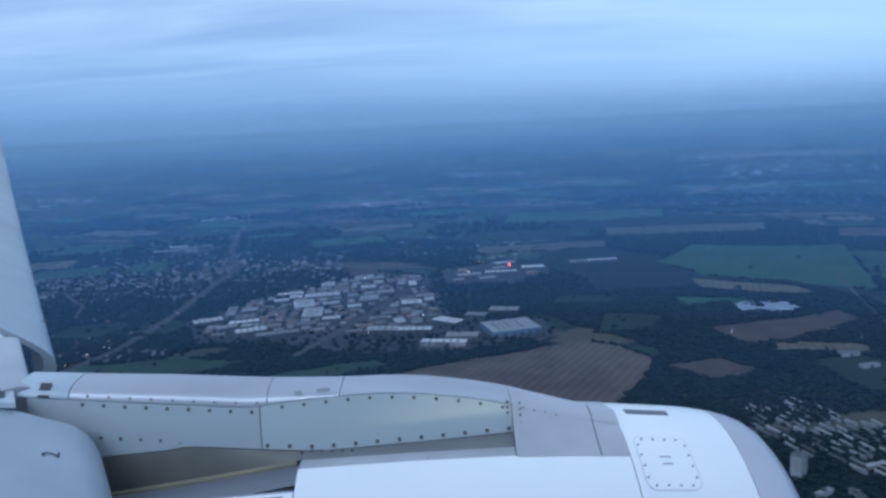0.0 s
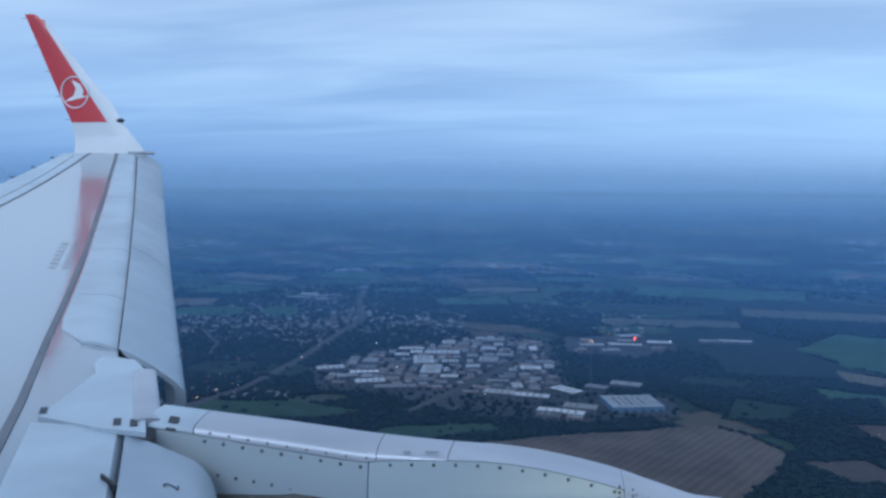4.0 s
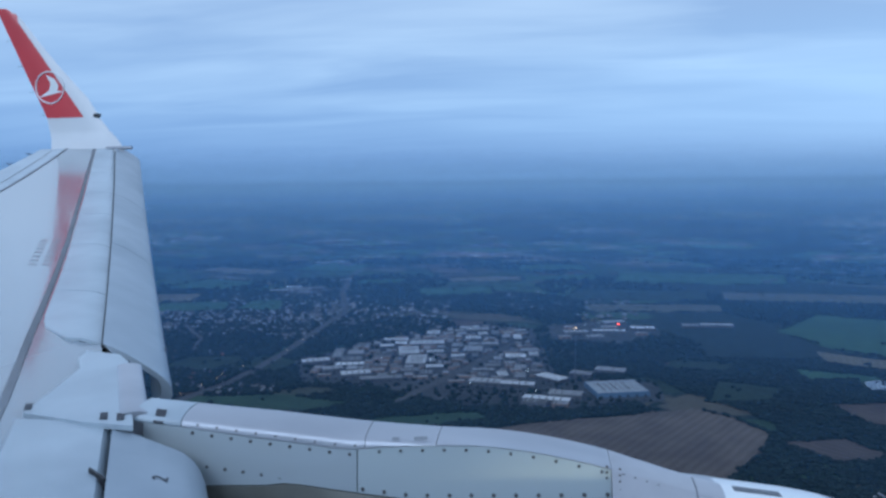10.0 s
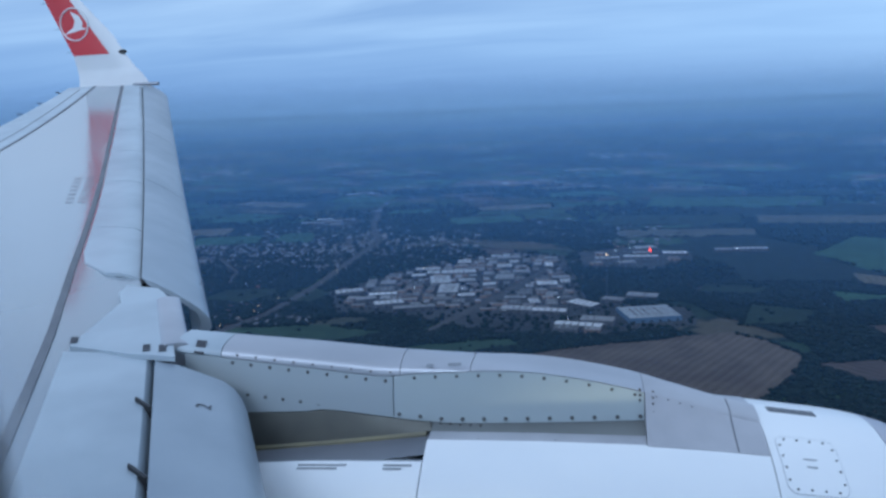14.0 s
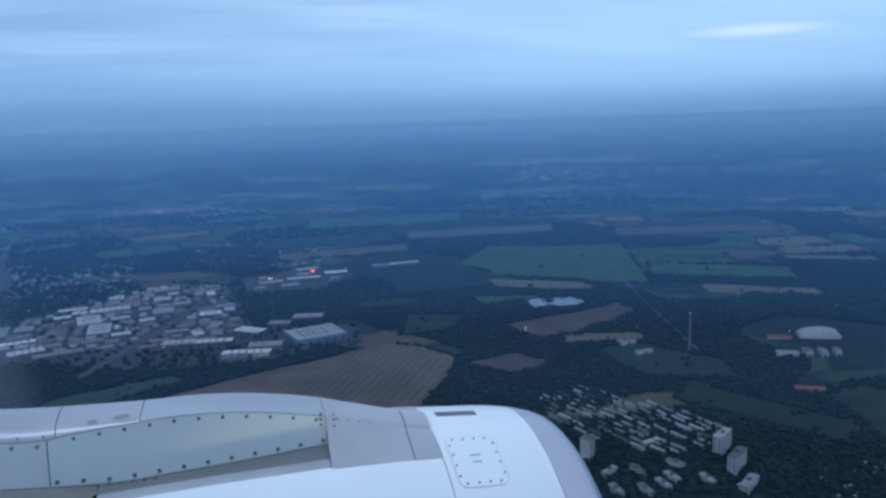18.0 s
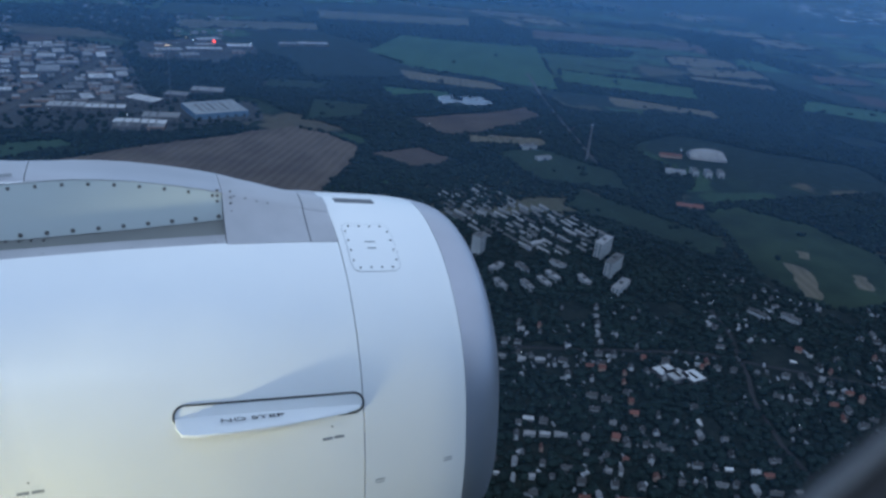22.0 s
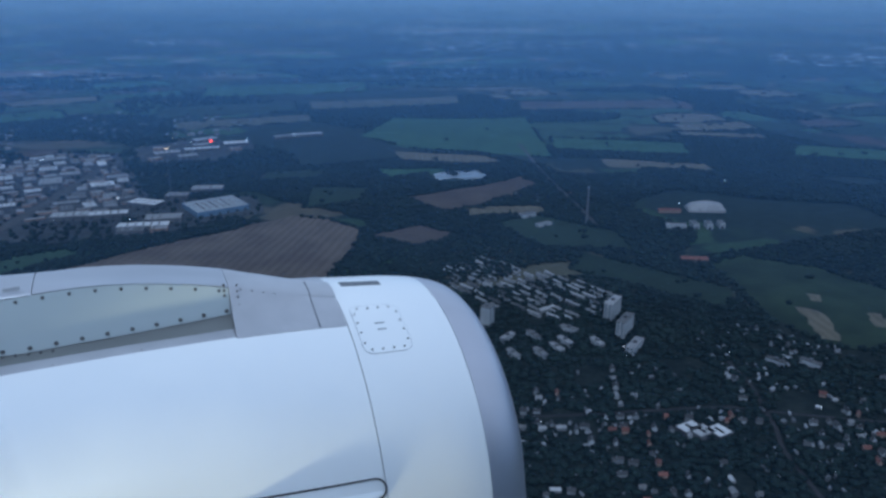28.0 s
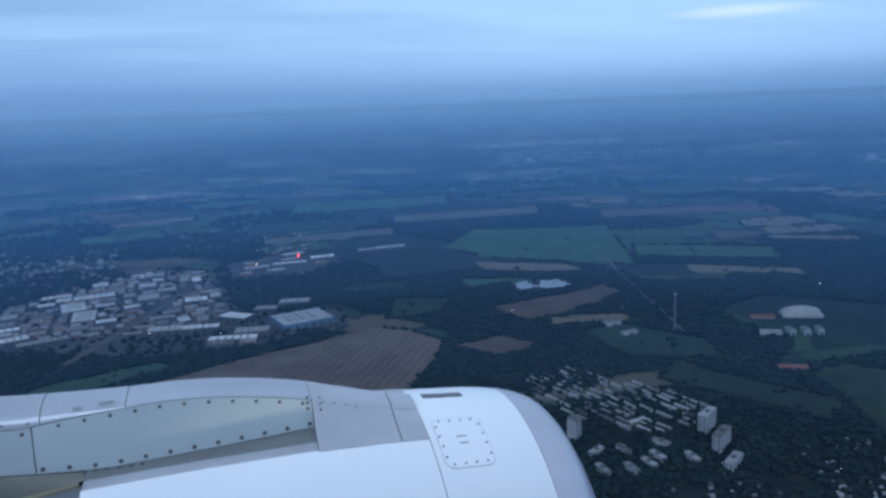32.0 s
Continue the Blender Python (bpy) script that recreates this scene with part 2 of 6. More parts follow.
def part(name, me, parent, label=""):
    ob = new(name, me)
    ob.parent = parent
    if label:
        ob["label"] = label
    return ob


def fix(verts, faces, material, name="part", sharp=40):
    """A mesh whose normals are made to point outwards."""
    bm = bmesh.new()
    vs = [bm.verts.new(v) for v in verts]
    for f in faces:
        try:
            bm.faces.new([vs[i] for i in f])
        except ValueError:
            pass
    bmesh.ops.remove_doubles(bm, verts=bm.verts, dist=1e-5)
    bmesh.ops.recalc_face_normals(bm, faces=bm.faces)
    me = bpy.data.meshes.new(name)
    bm.to_mesh(me)
    bm.free()
    me.materials.append(material)
    if sharp is not None:
        me.polygons.foreach_set("use_smooth", [True] * len(me.polygons))
        me.set_sharp_from_angle(angle=radians(sharp))
    return me


def loft(sections, material, name="loft", closed=True, caps=True, sharp=40):
    n = len(sections[0])
    verts = [p for s in sections for p in s]
    faces = []
    for i in range(len(sections) - 1):
        for j in range(n if closed else n - 1):
            k = (j + 1) % n
            faces.append((i * n + j, i * n + k, (i + 1) * n + k, (i + 1) * n + j))
    if caps and closed:
        faces += [tuple(range(n)), tuple((len(sections) - 1) * n + j for j in range(n))]
    return fix(verts, faces, material, name, sharp)


def slab(poly, z_of, thick, material, name="slab", sharp=30):
    """A plate with the outline poly (x, y) that follows the height z_of(x, y)."""
    n = len(poly)
    top = [(x, y, z_of(x, y)) for x, y in poly]
    low = [(x, y, z - thick) for x, y, z in top]
    faces = [tuple(range(n)), tuple(range(2 * n - 1, n - 1, -1))]
    faces += [(i, (i + 1) % n, n + (i + 1) % n, n + i) for i in range(n)]
    return fix(top + low, faces, material, name, sharp)


def tube(points, radius, material, name="tube", n=8):
    secs = []
    for i, p in enumerate(points):
        a, b = Vector(points[max(i - 1, 0)]), Vector(points[min(i + 1, len(points) - 1)])
        d = (b - a).normalized()
        u = d.orthogonal().normalized()
        v = d.cross(u)
        if secs:
            u = (pu - d * pu.dot(d)).normalized()
            v = d.cross(u)
        pu = u
        secs.append([tuple(Vector(p) + radius * (math.cos(2 * math.pi * k / n) * u + math.sin(2 * math.pi * k / n) * v))
                     for k in range(n)])
    return loft(secs, material, name)


def lerp(table, v):
    return float(np.interp(v, [a for a, _ in table], [b for _, b in table]))


# ---- the airliner: everything is placed from the passenger's eye ----
plane = new("airliner")
plane.location = (0, 0, EYE)
tagged(plane, "white twin-jet airliner in flight with red winglet and slats extended", "airliner")

# -- engine nacelle --
CY, CZ = 4.15, -2.80
PROFILE = [(-2.6, 0.93), (-2.0, 1.03), (-1.4, 1.095), (-0.77, 1.13), (-0.2, 1.145), (0.3, 1.145), (0.7, 1.128), (0.95, 1.11),
           (1.14, 1.092), (1.37, 1.07), (1.50, 1.05), (1.60, 1.028), (1.68, 1.003), (1.74, 0.973), (1.78, 0.940), (1.81, 0.902), (1.835, 0.855),
           (1.85, 0.81), (1.856, 0.77)]


def rad(x):
    return lerp(PROFILE, x)


def pouch(a):
    """The cowl bulges sideways low down, where the gearbox sits; a in degrees from the top."""
    a = abs(a) if abs(a) <= 180 else 360 - abs(a)
    return 1 + 0.13 * math.sin(math.pi * (a - 75) / 105) ** 2 if a > 75 else 1.0


def on_nac(x, a, lift=0.0):
    """A point of the nacelle's skin; a: degrees from the top towards the cabin."""
    r = rad(x) * pouch(a) + lift
    return (x, CY - r * math.sin(radians(a)), CZ + r * math.cos(radians(a)))


def shell(xs, material, name, lift=0.0, thick=0.03, a0=-180, a1=180, n=96):
    secs = []
    for k in range(n + 1):
        a = a0 + (a1 - a0) * k / n
        secs.append([on_nac(x, a, lift) for x in xs] + [on_nac(x, a, lift - thick) for x in reversed(xs)])
    return loft(secs, material, name, caps=(a1 - a0 < 360))


def steps(a, b, n):
    return [a + (b - a) * i / n for i in range(n + 1)]


engine = part("engine_nacelle", shell(steps(-0.775, 0.9472, 14), WHITE, "fan_cowl", a0=20, a1=340), plane, "white fan cowl of the engine")
part("thrust_reverser_cowl", shell(steps(-2.6, -0.781, 12), WHITE, "reverser", a0=27.5, a1=332.5), engine, "white rear cowl")
part("inlet_cowl", shell(steps(0.9528, 1.548, 8), WHITE, "inlet"), engine)
lip_sec = [(x, rad(x)) for x in (1.551, 1.575, 1.60, 1.64, 1.68, 1.71, 1.74, 1.76, 1.78, 1.795, 1.81, 1.823, 1.835, 1.843, 1.85, 1.856)]
lip_sec += [(1.85, 0.745), (1.83, 0.728), (1.79, 0.718), (1.7, 0.71), (1.4, 0.72), (1.0, 0.76)]
ring = []
for k in range(97):
    a = 2 * math.pi * k / 96
    p = pouch(3.75 * k)
    ring.append([(x, CY - p * r * math.sin(a), CZ + p * r * math.cos(a)) for x, r in lip_sec])
part("inlet_lip", loft(ring, ALU, "lip", closed=False), engine, "bare aluminium intake lip")
drum = []
for k in range(65):
    a = radians(26 + 308 * k / 64)
    p = pouch(26 + 308 * k / 64)
    drum.append([(x, CY - (rad(x) * p - 0.025) * math.sin(a), CZ + (rad(x) * p - 0.025) * math.cos(a)) for x in steps(-2.5, 1.5, 24)])
part("seam_backing", loft(drum, PRINT_GREY, "drum", closed=False), engine)
fan = [(0.95, CY + 0.78 * math.cos(t), CZ + 0.78 * math.sin(t)) for t in np.linspace(0, 2 * math.pi, 48, endpoint=False)]
part("fan_face", fix(fan + [(1.15, CY, CZ)], [(i, (i + 1) % 48, 48) for i in range(48)], SEAM, "fan"), engine)


def nac_patch(x0, x1, a0, a1, lift, material, name, thick=0.004, corner=0.0, nx=8, na=8):
    """A plate on the nacelle's skin with rounded corners."""
    xm, am, hx, ha = (x0 + x1) / 2, (a0 + a1) / 2, (x1 - x0) / 2, (a1 - a0) / 2
    r = corner
    arc = radians(ha) * rad(xm)
    out = []
    if r:
        for cx, ca, s in ((1, 1, 0), (-1, 1, 90), (-1, -1, 180), (1, -1, 270)):
            for k in range(5):
                t = radians(s + 22.5 * k)
                out.append((xm + cx * (hx - r) + r * math.cos(t), am + (ca * (arc - r) + r * math.sin(t)) / arc * ha))
        fine = []
        for (xa, aa), (xb, ab) in zip(out, out[1:] + out[:1]):
            k = max(1, round(math.hypot(xb - xa, radians(ab - aa) * rad(xm)) / 0.03))
            fine += [(xa + (xb - xa) * i / k, aa + (ab - aa) * i / k) for i in range(k)]
        out = fine
    else:
        out = [(x1, a1), (x0, a1), (x0, a0), (x1, a0)]
    n = len(out)
    verts = [on_nac(x, a, lift) for x, a in out] + [on_nac(x, a, lift - thick) for x, a in out]
    verts += [on_nac(xm, am, lift)]
    faces = [(i, (i + 1) % n, 2 * n) for i in range(n)] + [(i, (i + 1) % n, n + (i + 1) % n, n + i) for i in range(n)]
    me = fix(verts, faces, material, name, 60)
    return me, out


me, outline = nac_patch(0.992, 1.272, 12.6, 31.6, 0.004, WHITE, "hatch", 0.006, 0.05)
hatch = part("access_hatch", me, engine, "bolted access hatch")
rim = [on_nac(x, a, 0.003) for x, a in outline]
part("hatch_seam", tube(rim + [rim[0]], 0.0016, HATCH_SEAM, "rim", 5), hatch)
bolt_bm = bmesh.new()
bmesh.ops.create_cone(bolt_bm, cap_ends=True, segments=8, radius1=0.0118, radius2=0.0098, depth=0.008)
BOLT_ME = bpy.data.meshes.new("bolt")
bolt_bm.to_mesh(BOLT_ME)
bolt_bm.free()
BOLT_ME.materials.append(BOLT)


def bolt(p, normal, parent, s=1.0):
    ob = new("bolt", BOLT_ME)
    ob.parent = parent
    ob.matrix_local = Matrix.LocRotScale(Vector(p), Vector(normal).to_track_quat("Z", "Y"), (s, s, s))
    return ob


def nac_n(a):
    return (0, -math.sin(radians(a)), math.cos(radians(a)))


for i in range(4):
    for a in (13.9, 30.3):
        bolt(on_nac(1.037 + 0.062 * i, a, 0.006), nac_n(a), hatch, 0.5)
for i in range(4):
    for x in (1.008, 1.256):
        bolt(on_nac(x, 16.4 + 3.8 * i, 0.006), nac_n(16 + 4 * i), hatch, 0.5)
for i, (xa, xb) in enumerate(((1.10, 1.16), (1.105, 1.155))):
    part("stencil_bar", nac_patch(xa, xb, 20.6 + 2.5 * i, 21.0 + 2.5 * i, 0.0055, PRINT_GREY, "bar", 0.001)[0], hatch)
slot = part("vent_slot", nac_patch(1.03, 1.275, -5.6, -1.6, 0.003, SEAM, "slot", 0.004)[0], engine, "dark recessed vent slot")
for i in range(4):
    part("slat", nac_patch(1.055 + 0.052 * i, 1.098 + 0.052 * i, -5.1, -2.1, 0.0045, SEAM, "vent_slat", 0.003)[0], slot)

# strake with its sealed foot
A0, A1 = 64.9, 67.9


def strake_a(x):
    return A0 + (A1 - A0) * (x - 0.03) / 0.91


foot = []
for cx, s, e in ((0.895, -90, 90), (0.085, 90, 270)):
    for k in range(13):
        t = radians(s + (e - s) * k / 12)
        x = cx + 0.055 * math.cos(t)
        foot.append((x, strake_a(x) - 0.4 + 2.7 * math.sin(t)))
    for k in range(1, 12):
        x = cx + (0.485 - cx) * 2 * k / 12
        foot.append((x, strake_a(x) - 0.4 + (2.7 if e == 90 else -2.7)))
foot.append(foot[0])
strake = part("strake", loft([[on_nac(x, strake_a(x) - 0.4 * s, -0.01), on_nac(x, strake_a(x) + 1.0 * q, h * 0.6), on_nac(x, strake_a(x) + 1.6 * q, h),
                              on_nac(x, strake_a(x) + 1.9 * q, h), on_nac(x, strake_a(x) + 1.5, -0.01)]
                             for x, h, s, q in ((0.035, 0.03, 1, 1), (0.06, 0.105, 1, 1.5), (0.12, 0.12, 1, 1.6), (0.3, 0.115, 1, 1.5), (0.5, 0.09, 1, 1.4),
                                                (0.7, 0.055, 1, 1.2), (0.86, 0.024, 1, 1), (0.93, 0.006, 1, 0.6))], WHITE, "strake"), engine,
              "white triangular strake with warning stencil")
part("strake_seal", tube([on_nac(x, a, 0.002) for x, a in foot], 0.0055, DARK, "seal", 6), strake, "black rubber seal")


def text_on(body, size, origin, right, up, material, parent, name="stencil", wide=1.0):
    """Lettering, with its lower left corner at origin."""
    cu = bpy.data.curves.new(name, "FONT")
    cu.body, cu.size, cu.extrude = body, size, 0.0006
    tmp = bpy.data.objects.new(name, cu)
    scene.collection.objects.link(tmp)
    dg = bpy.context.evaluated_depsgraph_get()
    dg.update()
    me = bpy.data.meshes.new_from_object(tmp.evaluated_get(dg))
    bpy.data.objects.remove(tmp)
    r, u = Vector(right).normalized(), Vector(up)
    u = (u - r * u.dot(r)).normalized()
    n = r.cross(u)
    me.transform(Matrix(((r.x, u.x, n.x, origin[0]), (r.y, u.y, n.y, origin[1]), (r.z, u.z, n.z, origin[2]), (0, 0, 0, 1))) @ Matrix.Diagonal((wide, 1, 1, 1)))
    me.materials.clear()
    me.materials.append(material)
    return part(name, me, parent)


# lettering lies on the strake's upper face
q0, q1 = Vector(on_nac(0.20, strake_a(0.20) + 1.2, 0.092)), Vector(on_nac(0.62, strake_a(0.62) + 1.2, 0.060))
qr = q1 - q0
qu = Vector(on_nac(0.20, strake_a(0.20) - 0.2, 0.0)) - q0
qn = qr.cross(qu).normalized()
text_on("NO STEP", 0.042, q0 + qn * 0.004 + qu * 0.22 + qr * 0.08, qr, qu, PRINT, strake, wide=1.85)
for i in range(2):
    part("stencil_bar", nac_patch(0.73 + 0.06 * i, 0.78 + 0.06 * i, 75.5, 76.2, 0.0015, PRINT_GREY, "bar", 0.001)[0], engine)
bolt(on_nac(0.78, 72.7, 0.003), nac_n(72.7), engine, 0.4)
bolt(on_nac(-0.59, 74.7, 0.003), nac_n(74.7), engine, 0.4)
for i in range(2):
    part("stencil_bar", nac_patch(-0.64 + 0.06 * i, -0.59 + 0.06 * i, 76.8, 77.5, 0.0015, PRINT_GREY, "bar", 0.001)[0], engine)
part("red_ring_mark", tube([on_nac(0.87 + 0.07 * math.cos(t), 115 + 3.4 * math.sin(t), 0.0005) for t in steps(0, 2 * math.pi, 28)], 0.005, RED, "ring_mark", 6), engine, "small red painted ring")
for i in range(2):
    part("stencil_bar", nac_patch(1.41, 1.46, 89.3 + 0.8 * i, 89.6 + 0.8 * i, 0.0015, PRINT_GREY, "bar", 0.001)[0], engine)
    part("stencil_bar", nac_patch(1.01, 1.06, 90.5 + 0.8 * i, 90.8 + 0.8 * i, 0.0015, PRINT_GREY, "bar", 0.001)[0], engine)
for x in (-0.5, -0.1, 0.3, 0.7):
    bolt(on_nac(x, 19.5, 0.002), nac_n(20), engine, 0.25)

# -- pylon --
TOP = [(-2.36, -1.265), (-1.96, -1.294), (-1.52, -1.322), (-1.06, -1.361), (-0.60, -1.395), (-0.30, -1.418), (-0.07, -1.437), (0.05, -1.456), (0.17, -1.475), (0.30, -1.500),
       (0.39, -1.516), (0.49, -1.545), (0.56, -1.560), (0.69, -1.597), (0.97, -1.662)]
MID = [(-2.65, -1.300), (-2.03, -1.358), (-1.617, -1.403), (-1.049, -1.459), (-0.985, -1.455), (-0.87, -1.440), (-0.69, -1.428), (-0.50, -1.418), (-0.36, -1.414), (-0.23, -1.420), (-0.09, -1.433),
       (0.04, -1.452), (0.16, -1.473), (0.29, -1.500), (0.37, -1.522), (0.71, -1.632), (0.97, -1.700)]
LOW = [(-2.65, -1.710), (-1.80, -1.682), (-1.44, -1.664), (-1.39, -1.648), (-0.94, -1.694), (-0.69, -1.714), (-0.40, -1.702), (-0.09, -1.689), (0.18, -1.674), (0.36, -1.662), (0.71, -1.694), (0.97, -1.714)]
LOW_BOLTS = [(-2.2, -1.560), (-1.84, -1.581), (-1.60, -1.606), (-1.24, -1.645), (-0.94, -1.672), (-0.69, -1.692), (-0.40, -1.680), (-0.09, -1.666), (0.18, -1.652), (0.36, -1.642)]
HALF = [(-2.6, 0.20), (-1.0, 0.20), (0.36, 0.20), (0.95, 0.14)]


def cap_section(x, drop=0.0):
    zt, zm, h = lerp(TOP, x), lerp(MID, x), lerp(HALF, x)
    pts = []
    for k in range(-8, 9):
        t = k / 8
        y = CY + h * (1 if t < 0 else 0.5) * math.sin(t * math.pi / 2)      # the far shoulder is narrower
        z = zm + (zt - zm) * math.cos(t * math.pi / 2) ** 0.8
        pts.append((x, y, z + drop))
    return pts


def cap(x0, x1, material, name, n=14):
    secs = []
    for x in steps(x0, x1, n):
        c = cap_section(x)
        secs.append(c + [(x, CY + 0.45 * lerp(HALF, x), lerp(MID, x) - 0.02), (x, CY - 0.9 * lerp(HALF, x), lerp(MID, x) - 0.02)])
    return loft(secs, material, name, sharp=50)


pylon = part("pylon", cap(-1.995, -0.952, PYLON_CAP, "pylon_cap"), plane, "grey metal engine pylon with bolted panels")
part("cap_panel", cap(-2.29, -2.001, WING_LIGHT, "cap", 5), pylon, "white rear panel of the pylon cap")
part("cap_panel", cap(-0.948, -0.562, PYLON_CAP, "cap"), pylon)
part("cap_panel", cap(-0.558, 0.358, PYLON_CAP, "cap"), pylon)
nose = []
for x in steps(0.3605, 0.948, 12):
    h, zt, zm = lerp(HALF, x), lerp(TOP, x), lerp(MID, x)
    w = 0.40 - 0.01 * (x - 0.36)
    sec = [(x, y, z) for _, y, z in cap_section(x)]
    zb = CZ + math.sqrt(max((rad(x) + 0.008) ** 2 - w ** 2, 0.01))
    ym = (h + w) / 2
    zs = max((zm + zb) / 2 - 0.03, CZ + math.sqrt((rad(x) + 0.008) ** 2 - ym ** 2))
    sec = [(x, y, max(z, CZ + math.sqrt((rad(x) + 0.008) ** 2 - (y - CY) ** 2))) for x, y, z in sec]
    side = [(x, CY - ym, zs), (x, CY - w, zb - 0.004), (x, CY - w + 0.02, zb - 0.05), (x, CY + w - 0.02, zb - 0.05), (x, CY + w, zb - 0.004), (x, CY + ym, zs)]
    if abs(x - 0.80) < 0.03:
        seam_line = [(0.80, b, c + 0.001) for _, b, c in list(reversed(sec))[8:] + side[:2]]
    nose.append(list(reversed(sec)) + side)
part("front_fairing", loft(nose, FAIR_GREY, "front_fairing", sharp=40), pylon, "grey front fairing blending into the cowl")
part("fairing_seam", tube(seam_line, 0.0035, SEAM, "seam"), pylon)


def side_panel(x0, x1, top_tab, low_tab, y_top, y_low, material, name, thick=0.02, n=12):
    secs = []
    for x in steps(x0, x1, n):
        zt, zl = lerp(top_tab, x), lerp(low_tab, x)
        secs.append([(x, y_top, zt), (x, (y_top + y_low) / 2 - 0.006, (zt + zl) / 2), (x, y_low, zl), (x, y_low + thick, zl), (x, y_top + thick, zt)])
    return loft(secs, material, name, sharp=30)


YS = CY - 0.2
part("side_panel", side_panel(-2.22, -0.993, [(a, b - 0.006) for a, b in MID], LOW, YS + 0.002, CY - 0.225, PYLON_SIDE, "side"), pylon, "pale grey side panel")
part("side_panel", side_panel(-0.987, 0.3575, [(a, b - 0.006) for a, b in MID], LOW, YS + 0.002, CY - 0.225, PYLON_FRONT, "side"), pylon, "pale grey side panel")
part("core", loft([[(x, CY - 0.17, lerp(MID, x) - 0.01), (x, CY + 0.09, lerp(MID, x) - 0.01), (x, CY + 0.2, -1.95), (x, CY - 0.17, -1.95)] for x in steps(-2.22, 0.36, 10)],
                  SEAM, "core"), pylon)
# lower apron forward of the reverser, and the brown-grey panel behind it
APR = [(-0.8, -1.745), (0.36, -1.732)]
part("lower_apron", side_panel(-0.77, 0.358, [(a, b - 0.004) for a, b in LOW], APR, CY - 0.232, CY - 0.378, APRON_GREY, "apron"), pylon, "grey apron above the cowl")
part("apron_flange", side_panel(-0.77, 0.358, [(-0.8, -1.728), (0.36, -1.706)], APR, CY - 0.326, CY - 0.384, FAIR_GREY, "flange"), pylon, "lighter grey flange of the apron")
BROWN_LOW = [(-2.6, -1.95), (-1.78, -1.865), (-1.3, -1.81), (-0.77, -1.74)]
part("brown_panel", side_panel(-2.22, -0.775, [(a, b - 0.004) for a, b in LOW], BROWN_LOW, CY - 0.232, CY - 0.27, APRON, "brown_side"), pylon, "dark brown-grey panel")
STRIP = [(a, b - 0.022) for a, b in BROWN_LOW]
YEL = mat("strip_yellow", (0.26, 0.235, 0.14), (0.18, 0.165, 0.115), 0.5, 0, 6)
part("yellow_strip", side_panel(-2.22, -0.80, BROWN_LOW, STRIP, CY - 0.272, CY - 0.285, YEL, "strip"), pylon, "thin yellowish strip")
part("gap_strip", side_panel(-2.22, -0.78, STRIP, [(-2.6, -2.06), (-1.78, -1.955), (-0.78, -1.80)], CY - 0.287, CY - 0.44, SHADE_METAL, "gap"), pylon, "dark grey gap seal")

# bolts along the panel edges
nrm = (0, -1, 0.12)
for i in range(9):
    x = -1.93 + 0.112 * i
    bolt((x, YS - 0.001, lerp(MID, x) - 0.028), nrm, pylon)
    x += 0.03
    zt, zm = lerp(TOP, x), lerp(MID, x)
    bolt((x, CY - 0.195, zm + 0.02), (0, -1, 0.6), pylon, 0.8)
for i in range(11):
    x = -0.87 + 0.118 * i
    bolt((x, YS - 0.001, lerp(MID, x) - 0.026), nrm, pylon, 0.9)
for i in range(10):
    x = -1.95 + 0.105 * i
    bolt((x, CY - 0.219, lerp(LOW_BOLTS, x)), nrm, pylon)
for i in range(12):
    x = -0.96 + 0.118 * i
    bolt((x, CY - 0.224, lerp(LOW_BOLTS, x)), nrm, pylon, 1.1)
for z in (-1.50, -1.53, -1.56, -1.60, -1.63):
    bolt((0.335, CY - 0.212, z), nrm, pylon, 0.7)
    bolt((0.40, CY - 0.222 - (-1.5 - z) * 0.3, z - 0.005), nrm, pylon, 0.55)
for i in range(4):
    x = 0.42 + 0.06 * i
    bolt((x, CY - lerp(HALF, x) - 0.003, lerp(MID, x) - 0.004), (0, -1, 0.8), pylon, 0.5)
bolt((0.57, CY - 0.235, -1.655), nrm, pylon, 0.6)
bolt((0.57, CY - 0.255, -1.675), nrm, pylon, 0.6)
for i in range(6):
    x = -0.78 + 0.055 * i
    bolt((x, CY - 0.252, -1.70 - 0.002 * i), nrm, pylon, 0.6)
for i, w in enumerate((0.016, 0.03)):
    part("stencil_bar", slab([(-0.80 + 0.12 * i, YS + 0.004), (-0.80 + 0.12 * i + w * 2.4, YS + 0.004), (-0.80 + 0.12 * i + w * 2.4, YS + 0.014), (-0.80 + 0.12 * i, YS + 0.014)],
                             lambda x, y: lerp(MID, x) + 0.03 + (y - YS) * 1.2, 0.002, PRINT_GREY, "bar"), pylon)
# white strip on the rear cowl with its stencils
for x0, x1, z in ((-1.45, -1.18, 0), (-0.98, -0.83, 0)):
    for k in range(2):
        part("stencil_bar", nac_patch(x0, x1 - 0.05 * k, 28.6 + 1.1 * k, 29.2 + 1.1 * k, 0.003, PRINT_GREY, "bar", 0.001)[0], engine)

# -- wing --
def z_wing(y):
    """Upper surface along the span: the wing bends upwards in flight."""
    d = y - 5.3
    return -1.22 + (0.08 * d if d < 0 else 0.09 * d + 0.0104 * d * d)


def x_gap(y):
    return -3.29 - 0.5697 * (y - 5.32)


DARKLINE = [(1.0, -1.50), (4.03, -3.15), (5.59, -4.07), (8.77, -5.86), (10.67, -6.94), (13.0, -8.23), (16.14, -9.91)]


def x_ail(y):
    return -8.93 - 0.27 * (y - 10.93)


def x_te(y):
    return -10.28 - 0.177 * (y - 12.6)


